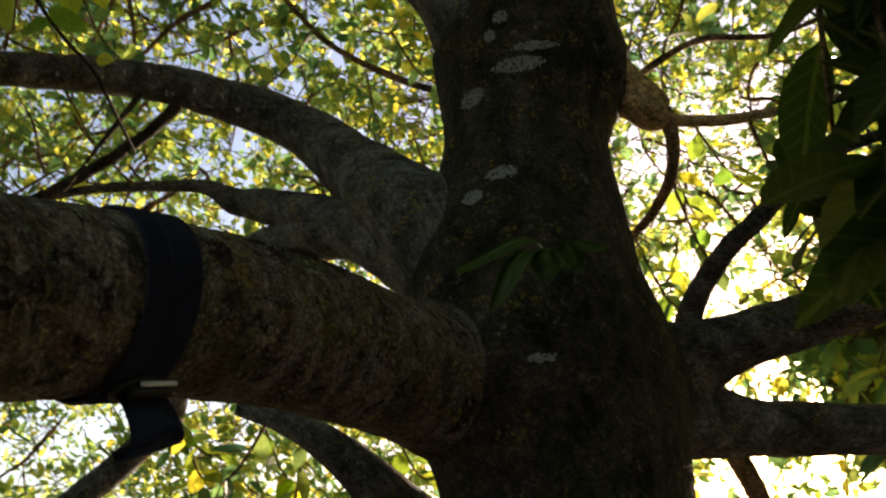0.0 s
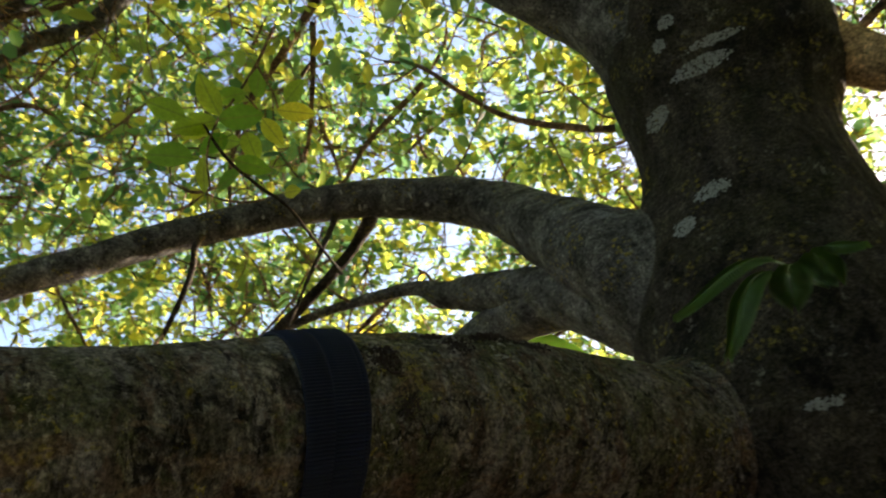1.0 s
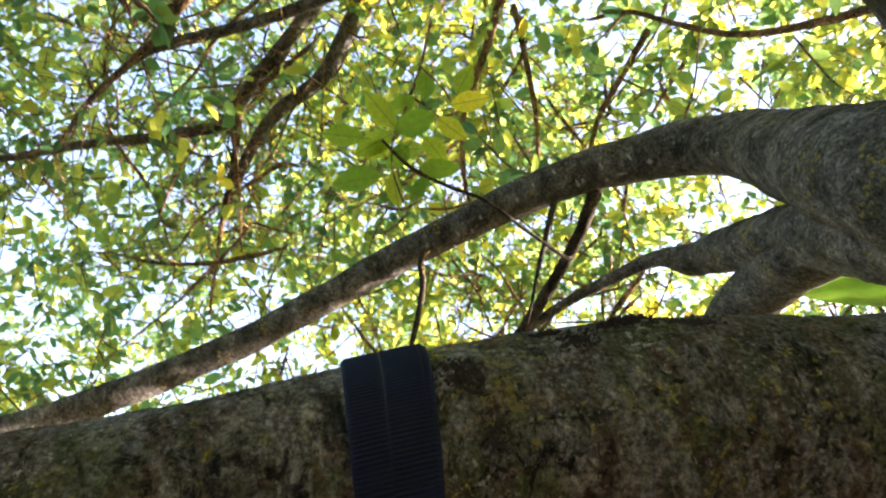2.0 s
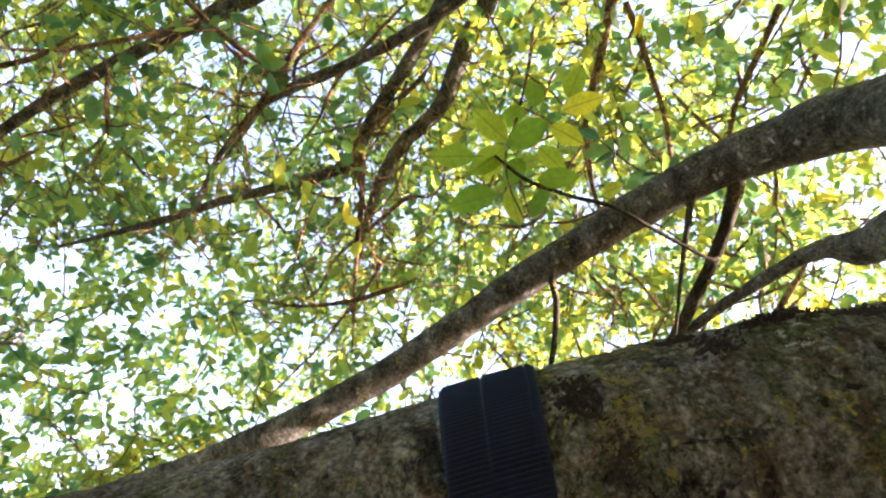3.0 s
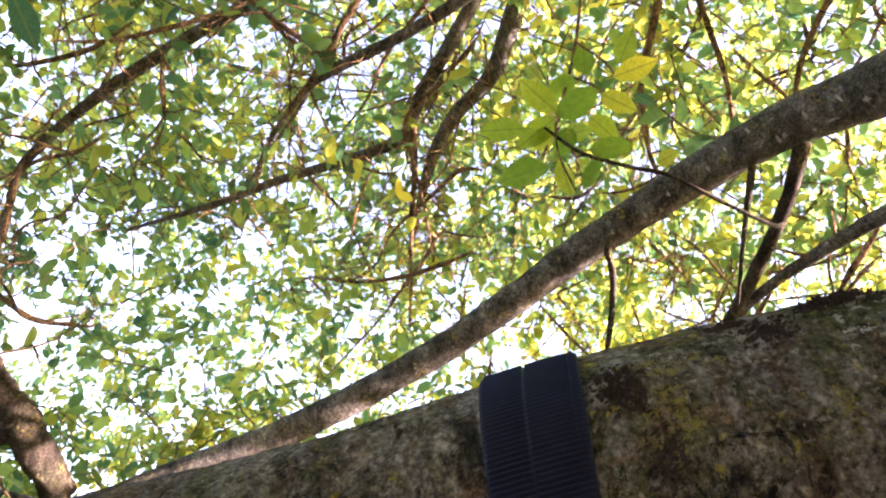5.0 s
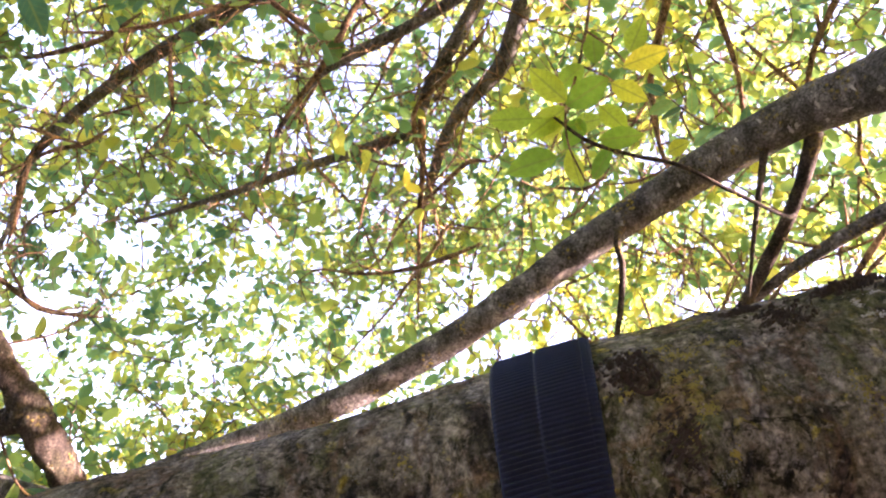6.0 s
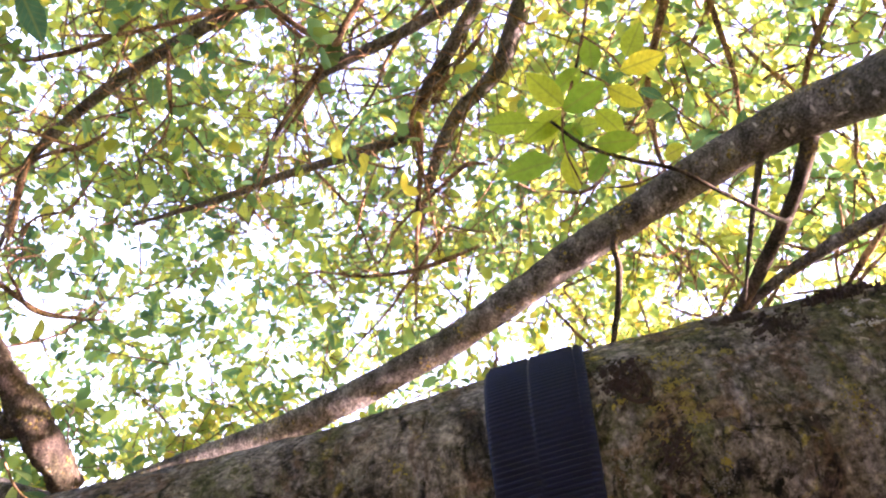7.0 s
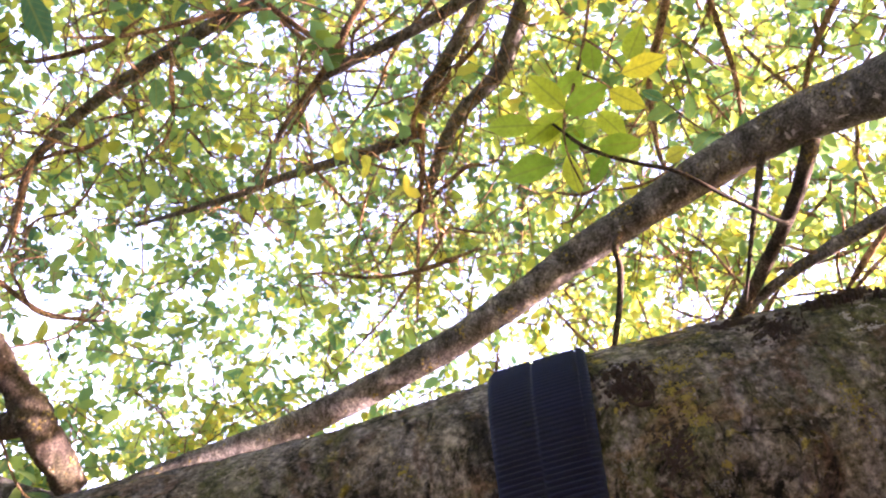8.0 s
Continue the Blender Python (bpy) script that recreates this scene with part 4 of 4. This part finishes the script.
def crown_wood(p, way, length):
    """The crown's twigs as one mesh of three-sided stalks."""
    n = len(p)
    f = np.array((-0.5, 0.0, 0.55, 1.0))
    rad = np.array((0.0042, 0.0034, 0.0024, 0.0012))
    pts = p[:, None] + way[:, None] * (length[:, None] * f)[..., None] + np.array((0, 0, -1.0)) * (0.25 * length[:, None] * f * abs(f))[..., None]
    pts[:, 1:3] += g.normal(0, 0.012, (n, 2, 3))
    a = np.cross(way, (0.3, 0.5, 0.8))
    a /= np.linalg.norm(a, axis=1, keepdims=True)
    b = np.cross(way, a)
    thick = g.uniform(0.5, 1.3, n)
    verts = np.empty((n, 4, 3, 3))
    for j in range(3):
        c, s = math.cos(2.0944 * j), math.sin(2.0944 * j)
        verts[:, :, j] = pts + (a * c + b * s)[:, None] * (rad[None] * thick[:, None])[..., None]
    quads = np.array([(3 * i + j, 3 * i + (j + 1) % 3, 3 * i + 3 + (j + 1) % 3, 3 * i + 3 + j) for i in range(3) for j in range(3)])
    faces = (np.arange(n)[:, None, None] * 12 + quads).reshape(-1, 4)
    me = bpy.data.meshes.new("brushwood")
    me.vertices.add(n * 12)
    me.vertices.foreach_set("co", verts.ravel())
    me.loops.add(faces.size)
    me.loops.foreach_set("vertex_index", faces.ravel().astype(np.int32))
    me.polygons.add(len(faces))
    me.polygons.foreach_set("loop_start", (np.arange(len(faces)) * 4).astype(np.int32))
    me.update(calc_edges=True)
    return me


cp, cw, cl = crown_twigs(28500)
tagged(on_tree("crown", crown_leaves(cp, cw, cl, 14), LEAF_CROWN, "dense crown of small green and yellowing leaves", smooth=False), kind="stuff")
fan = g.uniform((-62, 22), (-28, 62), (80, 2)) * np.array((1.35, 1.0))
fan = np.radians(fan)
fp = CENTRE + np.stack([np.sin(fan[:, 0]) * np.cos(fan[:, 1]), np.cos(fan[:, 0]) * np.cos(fan[:, 1]), 0.85 * np.sin(fan[:, 1])], 1) * g.uniform(2.2, 3.2, (80, 1))
fw = g.normal(0, 1, (80, 3)) + np.array((-0.4, 0.3, -0.5))
fw /= np.linalg.norm(fw, axis=1)[:, None]
tagged(on_tree("brushwood", crown_wood(fp, fw, g.uniform(0.15, 0.36, 80)), BARK_TWIG, "bare brown twigs", smooth=False), kind="stuff")
tagged(on_tree("brushwood", crown_wood(cp, cw, cl), BARK_TWIG, "fine brown twigs of the crown", smooth=False), kind="stuff")



def spurs(lines, seed):
    """Crooked bare spurs that fork from thin boughs; returns their mesh and the tips that bear leaves."""
    pick, verts, faces, tips = random.Random(seed), [], [], []

    def grow(p, d, r, steps, fork):
        last = None
        for i in range(steps + 1):
            a = d.orthogonal().normalized()
            b = d.cross(a)
            k = len(verts)
            rr = r * (1 - 0.75 * i / steps)
            for j in range(4):
                verts.append(tuple(p + (a * math.cos(j * math.pi / 2) + b * math.sin(j * math.pi / 2)) * rr))
            if last is not None:
                faces.extend((last + j, last + (j + 1) % 4, k + (j + 1) % 4, k + j) for j in range(4))
                if fork and pick.random() < 0.55:
                    grow(p.copy(), (d + Vector((pick.gauss(0, 0.8), pick.gauss(0, 0.8), pick.gauss(0, 0.8)))).normalized(), rr * 0.7, pick.randint(2, 3), False)
            last = k
            d = (d + Vector((pick.gauss(0, 0.38), pick.gauss(0, 0.38), pick.gauss(-0.06, 0.38)))).normalized()
            p = p + d * pick.uniform(0.022, 0.065)
        tips.append((p, d))

    for ctrl in lines:
        q = spline(ctrl, 10 * len(ctrl))
        t, u, w = frames_along(q)
        run = 0.0
        for i in range(1, len(q)):
            run += float(np.linalg.norm(q[i, :3] - q[i - 1, :3]))
            if run < 0.048 or q[i, 3] > 0.03:
                continue
            run = pick.uniform(-0.06, 0.04)
            a = pick.uniform(0, 2 * math.pi)
            d = Vector(u[i] * math.cos(a) + w[i] * math.sin(a) + t[i] * pick.uniform(-0.2, 0.8)).normalized()
            grow(Vector(q[i, :3]), d, pick.uniform(0.0024, 0.0046), pick.randint(3, 8), True)
    me = bpy.data.meshes.new("brushwood")
    me.from_pydata(verts, [], faces)
    return me, tips


spur_mesh, spur_tips = spurs([b[0] for b in BRANCHES[11:15]] + TWIGS[4:11] + TWIGS[28:48] + FAN, 21)
tagged(on_tree("brushwood", spur_mesh, BARK_TWIG, "crooked bare spurs on the boughs", smooth=False), kind="stuff")
spur_tips = [t for t in spur_tips if rng.random() < 0.06]
tagged(on_tree("spur_leaves", crown_leaves(np.array([p for p, _ in spur_tips]), np.array([d for _, d in spur_tips]), g.uniform(0.05, 0.11, len(spur_tips)), 4), LEAF_CROWN, "small leaves at the tips of the spurs", smooth=False), kind="stuff")

# ---- growths on the bark ----
from mathutils.bvhtree import BVHTree

SURFACE = {"limb": BVHTree.FromPolygons(*limb_plan), "trunk": BVHTree.FromPolygons(*trunk_plan), "arch": BVHTree.FromPolygons(*arch_plan)}


def lichen(where, centre, wide, high, material, seed, label):
    """A rosette of many small crusty lobes, close in the middle and straggling at the rim."""
    tree_of, pick = SURFACE[where], random.Random(seed)
    p, n, _, _ = tree_of.find_nearest(Vector(centre))
    along = Vector((0.3, 0.9, 0.25)) if where == "limb" else Vector((0.72, 0.58, 0.38)) if where == "arch" else Vector((1, 0, 0))
    u = (along - n * along.dot(n)).normalized()
    w = n.cross(u)
    bm = bmesh.new()
    for _ in range(int((110 if where == "arch" else 50) + (95000 if where == "trunk" else 40000) * wide * high)):
        a, f = pick.uniform(0, 2 * math.pi), (abs(pick.gauss(0, 0.5)) if where != "trunk" else 0.85 * math.sqrt(pick.random()) * pick.uniform(0.8, 1.1))
        q = p + u * (math.cos(a) * f * wide * 0.6) + w * (math.sin(a) * f * high * 0.6)
        size = pick.uniform(0.0004, 0.0017) * (2.5 if where == "trunk" else 1.5 if where == "arch" else 1.25 if material is LICHEN_Y else 1)
        s, m, _, _ = tree_of.find_nearest(q)
        x = m.orthogonal().normalized()
        y = m.cross(x)
        turn = pick.uniform(0, 6)
        rim = [bm.verts.new(s + (x * math.cos(turn + k * 0.8976) + y * math.sin(turn + k * 0.8976)) * size * pick.uniform(0.55, 1.25) - m * 0.0006) for k in range(7)]
        top = bm.verts.new(s + m * (pick.uniform(0.0008, 0.0022) if where != "limb" else pick.uniform(0.0003, 0.0009)))
        for k in range(7):
            bm.faces.new((top, rim[k], rim[(k + 1) % 7]))
    return on_tree("lichen", bm, material, label)


SPOTS = []
SPOTS += [("limb", (-0.185, 0.900, 1.755), 0.022, 0.050, LICHEN_Y, 0.002), ("limb", (-0.244, 0.818, 1.777), 0.024, 0.016, LICHEN_Y, 0.003), ("limb", (-0.236, 0.824, 1.750), 0.016, 0.014, LICHEN_Y, 0.003), ("limb", (-0.252, 0.817, 1.792), 0.026, 0.014, LICHEN_Y, 0.002), ("limb", (-0.331, 0.656, 1.730), 0.014, 0.016, LICHEN_Y, 0.003), ("limb", (-0.263, 0.784, 1.723), 0.024, 0.030, LICHEN, 0.002), ("limb", (-0.235, 0.830, 1.710), 0.020, 0.012, LICHEN, 0.003), ("limb", (-0.264, 0.815, 1.797), 0.022, 0.010, LICHEN_Y, 0.002), ("limb", (-0.252, 0.827, 1.790), 0.016, 0.010, LICHEN_Y, 0.002), ("limb", (-0.248, 0.841, 1.800), 0.014, 0.008, LICHEN_Y, 0.002), ("limb", (-0.237, 0.853, 1.797), 0.014, 0.012, LICHEN_Y, 0.002), ("limb", (-0.252, 0.815, 1.772), 0.014, 0.012, LICHEN_Y, 0.002)]
SPOTS += [("limb", (-0.246, 0.823, 1.767), 0.010, 0.010, LICHEN_Y, 0.002), ("limb", (-0.253, 0.809, 1.760), 0.016, 0.008, LICHEN_Y, 0.002), ("limb", (-0.245, 0.820, 1.756), 0.012, 0.010, LICHEN_Y, 0.002), ("limb", (-0.239, 0.828, 1.751), 0.009, 0.010, LICHEN_Y, 0.002), ("limb", (-0.272, 0.798, 1.792), 0.012, 0.008, LICHEN_Y, 0.002), ("limb", (-0.266, 0.789, 1.764), 0.010, 0.008, LICHEN_Y, 0.002), ("limb", (-0.245, 0.818, 1.736), 0.008, 0.008, LICHEN_Y, 0.002), ("limb", (-0.236, 0.837, 1.723), 0.008, 0.008, LICHEN_Y, 0.002), ("limb", (-0.251, 0.807, 1.738), 0.012, 0.008, LICHEN_Y, 0.002), ("limb", (-0.202, 0.925, 1.818), 0.005, 0.012, LICHEN_A, 0.002), ("limb", (-0.195, 0.924, 1.807), 0.016, 0.004, LICHEN_A, 0.002), ("limb", (-0.189, 0.932, 1.806), 0.012, 0.004, LICHEN_A, 0.002)]
SPOTS += [("limb", (-0.199, 0.939, 1.825), 0.014, 0.003, LICHEN_A, 0.002), ("limb", (-0.216, 0.869, 1.765), 0.010, 0.022, LICHEN, 0.002), ("limb", (-0.205, 0.888, 1.774), 0.008, 0.012, LICHEN, 0.002), ("limb", (-0.341, 0.631, 1.723), 0.02, 0.012, LICHEN, 0.002), ("arch", (-0.847, 1.632, 2.749), 0.008, 0.030, LICHEN_A, 0.002), ("arch", (-0.832, 1.631, 2.749), 0.010, 0.012, LICHEN_A, 0.002), ("arch", (-0.767, 1.637, 2.764), 0.006, 0.016, LICHEN_A, 0.002), ("arch", (-0.747, 1.683, 2.730), 0.020, 0.006, LICHEN_A, 0.002), ("arch", (-0.659, 1.700, 2.726), 0.012, 0.012, LICHEN_A, 0.002), ("arch", (-0.699, 1.666, 2.756), 0.005, 0.014, LICHEN_A, 0.002), ("arch", (-0.985, 1.520, 2.842), 0.006, 0.014, LICHEN_A, 0.002), ("arch", (-0.936, 1.555, 2.789), 0.005, 0.012, LICHEN_A, 0.002)]
SPOTS += [("arch", (-0.982, 1.532, 2.759), 0.006, 0.012, LICHEN_A, 0.002), ("arch", (-1.068, 1.469, 2.731), 0.005, 0.010, LICHEN_A, 0.002), ("arch", (-1.132, 1.437, 2.700), 0.006, 0.012, LICHEN_A, 0.002), ("arch", (-0.879, 1.582, 2.809), 0.005, 0.014, LICHEN_A, 0.002), ("arch", (-0.788, 1.673, 2.732), 0.008, 0.008, LICHEN_A, 0.002), ("arch", (-1.200, 1.375, 2.682), 0.006, 0.010, LICHEN_A, 0.002), ("trunk", (0.120, 1.335, 2.584), 0.035, 0.030, LICHEN_T, 0.003), ("trunk", (0.179, 1.338, 2.500), 0.11, 0.020, LICHEN_T, 0.003), ("trunk", (0.142, 1.343, 2.460), 0.12, 0.035, LICHEN_T, 0.003), ("trunk", (0.032, 1.388, 2.419), 0.065, 0.045, LICHEN_T, 0.003), ("trunk", (0.080, 1.335, 2.182), 0.065, 0.036, LICHEN_T, 0.003), ("trunk", (0.021, 1.355, 2.130), 0.042, 0.042, LICHEN_T, 0.004)]
SPOTS += [("trunk", (0.112, 1.256, 1.760), 0.05, 0.015, LICHEN_T, 0.003), ("trunk", (0.10, 1.36, 2.55), 0.03, 0.03, LICHEN_T, 0.003)]
for k, (where, c, wide, high, m, _) in enumerate(SPOTS):
    lichen(where, c, wide, high, m, k, "yellow lichen rosette" if m is LICHEN_Y else "pale scar in the bark" if m is LICHEN_A else "pale grey crust lichen")
def scar(centre, wide, high, tall, seed):
    """A scar where the bark has broken into rough dark chips."""
    tree_of, pick = SURFACE["limb"], random.Random(seed)
    p, n, _, _ = tree_of.find_nearest(Vector(centre))
    along = Vector((0.4, 0.88, 0.23))
    u = (along - n * along.dot(n)).normalized()
    w = n.cross(u)
    bm = bmesh.new()
    for _ in range(210):
        q = p + u * pick.gauss(0, 0.26) * wide + w * pick.gauss(0, 0.26) * high
        s, m, _, _ = tree_of.find_nearest(q)
        x = (m.orthogonal().normalized() + Vector((pick.gauss(0, 0.3), pick.gauss(0, 0.3), pick.gauss(0, 0.3)))).normalized()
        y = m.cross(x)
        a, b, c = pick.uniform(0.0006, 0.0030), pick.uniform(0.0004, 0.0015), pick.uniform(0.1, 0.75) * tall
        low = [bm.verts.new(s + x * (a * i) + y * (b * k) - m * 0.001) for i, k in ((-1, -1), (1, -0.7), (0.9, 1), (-0.8, 0.9))]
        top = [bm.verts.new(s + x * (a * i * 0.7) + y * (b * k * 0.5) + m * (c * pick.uniform(0.5, 1))) for i, k in ((-1, -1), (1, -0.7), (0.9, 1), (-0.8, 0.9))]
        bm.faces.new(top)
        for i in range(4):
            bm.faces.new((low[i], low[(i + 1) % 4], top[(i + 1) % 4], top[i]))
    bmesh.ops.recalc_face_normals(bm, faces=bm.faces)
    return on_tree("bark_scar", bm, CRUST, "rough dark scar in the bark", smooth=False)


for k, (c, wide, high, tall) in enumerate((((-0.264, 0.792, 1.781), 0.030, 0.045, 0.005), ((-0.207, 0.934, 1.840), 0.045, 0.018, 0.007), ((-0.222, 0.885, 1.820), 0.034, 0.030, 0.004),
                                           ((-0.249, 0.875, 1.837), 0.022, 0.012, 0.005), ((-0.246, 0.811, 1.731), 0.030, 0.045, 0.003), ((-0.174, 0.990, 1.845), 0.04, 0.03, 0.004))):
    scar(c, wide, high, tall, k + 40)


def knot(centre, sizes, seed):
    """An old branch knot: swollen broken rings of bark round a hollow."""
    tree_of, pick = SURFACE["limb"], random.Random(seed)
    p, n, _, _ = tree_of.find_nearest(Vector(centre))
    u = n.orthogonal().normalized()
    w = n.cross(u)
    for r in sizes:
        line = []
        for k in range(22):
            a = 2 * math.pi * k / 20
            f = r * (1 + 0.22 * noise.noise(Vector((math.cos(a), math.sin(a), 9 * r + seed)) * 1.7))
            q, m, _, _ = tree_of.find_nearest(p + u * math.cos(a) * f + w * math.sin(a) * f * 1.25)
            line.append((*(q - m * 0.0008), 0.0017 * pick.uniform(0.3, 1.4)))
        on_tree("knot_ring", tube(line, 90, 8, 0.35), CRUST, "dark swollen ring of an old knot")


knot((-0.262, 0.796, 1.776), (0.005, 0.011), 3)
knot((-0.246, 0.811, 1.731), (0.007,), 8)

# ---- the strap round the limb ----
strap = tagged(new("tree_strap"), "wide navy ribbed webbing strap tight round the limb", "strap")
lq = spline(LIMB, 600)
lt, lu, lw = frames_along(lq)


def on_limb(y, a, out):
    """A point of the plan on the limb: at y along it, at the angle a from its top, out from its bark."""
    i = int(np.clip(np.searchsorted(lq[:, 1], y), 1, 599))
    f = (y - lq[i - 1, 1]) / (lq[i, 1] - lq[i - 1, 1])
    c, r = lq[i - 1, :3] * (1 - f) + lq[i, :3] * f, lq[i - 1, 3] * (1 - f) + lq[i, 3] * f
    d = lu[i] * math.cos(a) + lw[i] * math.sin(a)
    return Vector(c + d * (r * 1.015 + out)), Vector(d), Vector(lt[i])


def band(first, last, width, out, ribs, shift=0.0, thick=0.0022):
    """A ribbed band of webbing round the limb between two angles, with a seam and a bound edge."""
    cols = (-1.0, -0.97, -0.9, -0.6, -0.3, -0.14, -0.11, -0.08, -0.05, 0.2, 0.45, 0.7, 0.78, 0.80, 0.82, 0.9, 0.97, 1.0)
    bm = bmesh.new()
    per = 4
    rows = []
    for i in range(ribs * per + 1):
        a = first + (last - first) * i / (ribs * per)
        y0 = 0.791 + 0.012 * math.cos(a) + shift
        top, low = [], []
        for v in cols:
            p, d, t = on_limb(y0 + v * width / 2 * 0.93, a, out)
            rib = 0.0017 * math.cos(2 * math.pi * i / per)
            if -0.13 < v < -0.06 or 0.79 < v < 0.81:
                rib = -0.0004
            if abs(v) > 0.95:
                rib = -0.0008
            top.append(bm.verts.new(p + d * (thick + rib)))
            low.append(bm.verts.new(p))
        rows.append((top, low))
    n = len(cols)
    for (t0, l0), (t1, l1) in zip(rows, rows[1:]):
        for j in range(n - 1):
            bm.faces.new((t0[j], t0[j + 1], t1[j + 1], t1[j]))
        bm.faces.new((l0[0], t0[0], t1[0], l1[0]))
        bm.faces.new((t0[-1], l0[-1], l1[-1], t1[-1]))
    for t0, l0 in (rows[0], rows[-1]):
        for j in range(n - 1):
            bm.faces.new((t0[j], t0[j + 1], l0[j + 1], l0[j]))
    bmesh.ops.recalc_face_normals(bm, faces=bm.faces)
    return bm


part("webbing", band(0, 2 * math.pi, 0.066, 0.001, 186), WEBBING, strap)
UNDER = 2.7 if lw[370][0] > 0 else -2.7      # angle of the buckle, low on the open side
b0, bd, bt = on_limb(0.787, UNDER, 0.008)
bs = bd.cross(bt).normalized()


def bar(a, b, r, sides=10):
    q = [(*a, r), (*((Vector(a) + Vector(b)) / 2), r), (*b, r)]
    return tube(q, 9, sides, 0.0)


buckle = part("buckle", tube([(*(b0 + bt * 0.032 * math.cos(t) + bs * 0.020 * math.sin(t)), 0.0042) for t in np.linspace(0, 2 * math.pi, 13)], 48, 10, 0.0), PLASTIC, strap, "black cam buckle")
part("bar", bar(b0 - bt * 0.014 + bd * 0.007 + bs * 0.022, b0 + bt * 0.028 + bd * 0.007 + bs * 0.022, 0.0030), STEEL, buckle, "bare steel bar")
part("lever", bar(b0 - bt * 0.022 + bs * 0.012 + bd * 0.010, b0 + bt * 0.022 + bs * 0.012 + bd * 0.010, 0.008), PLASTIC, buckle)


def tail():
    """The loose end of the strap, hanging from the buckle in a short fold."""
    bm = bmesh.new()
    rows = []
    for i in range(41):
        f = i / 40
        c = b0 + bd * 0.010 + Vector((0.012 * math.sin(5 * f), 0.010 * math.sin(3 * f), -0.065 * math.sin(math.pi * min(1, f * 1.15) * 0.62)))
        c += bs * (0.030 * f)
        tw = bt * math.cos(0.7 * f) + bs * math.sin(0.7 * f)
        nn = bd * 0.0016
        rows.append([bm.verts.new(c + tw * x + nn * k) for x, k in ((-0.028, 1), (0.0, 1.3), (0.028, 1), (0.028, -1), (0.0, -0.7), (-0.028, -1))])
    for a, b in zip(rows, rows[1:]):
        for j in range(6):
            bm.faces.new((a[j], a[(j + 1) % 6], b[(j + 1) % 6], b[j]))
    bm.faces.new(rows[0]), bm.faces.new(rows[-1][::-1])
    return bm


part("tail", tail(), WEBBING, strap, "loose webbing end hanging down")

# ---- fern in the fork ----
fern = tagged(new("fern"), "small green fern rooted in the fork of the trunk", "fern")


def frond(base, via, tip, pairs, width):
    """An arching frond: a thin stalk with two rows of narrow leaflets."""
    a, b = Vector(base), Vector(tip)
    q = spline([(*a, 0.002), (*via, 0.0016), (*b, 0.0006)], pairs * 2)
    t, _, _ = frames_along(q)
    bm = bmesh.new()
    for i in range(int(len(q) * 0.42), len(q)):
        f = (i / (len(q) - 1) - 0.42) / 0.58
        wide = width * math.sin(math.pi * min(1, 0.12 + 0.92 * f)) + 0.004
        c, d = Vector(q[i, :3]), Vector(t[i])
        side = d.cross(Vector((0.1, -0.6, 0.8))).normalized()
        up = side.cross(d)
        for k in (-1, 1):
            o = side * k
            pts = (c, c + o * wide * 0.45 + d * 0.009 + up * 0.003, c + o * wide + d * 0.012 - up * 0.006, c + o * wide * 0.5 - d * 0.003)
            bm.faces.new([bm.verts.new(p) for p in pts])
    for p0, p1 in zip(q, q[1:]):
        r = Vector((0, 0, p0[3] + 0.0006))
        bm.faces.new([bm.verts.new(p) for p in (Vector(p0[:3]) + r, Vector(p0[:3]) - r, Vector(p1[:3]) - r, Vector(p1[:3]) + r)])
    return bm


ROOT = (0.175, 1.262, 1.915)
for via, tip, n, w in (((0.102, 1.022, 1.868), (0.008, 0.982, 1.816), 34, 0.016), ((0.098, 1.0, 1.838), (0.045, 0.939, 1.74), 34, 0.014), ((0.132, 1.03, 1.852), (0.118, 0.99, 1.79), 26, 0.020),
                       ((0.158, 1.04, 1.862), (0.165, 0.985, 1.80), 26, 0.018), ((0.165, 1.06, 1.872), (0.20, 1.0, 1.835), 24, 0.016)):
    part("frond", frond(ROOT, via, tip, n, w), FERN, fern, smooth=False)
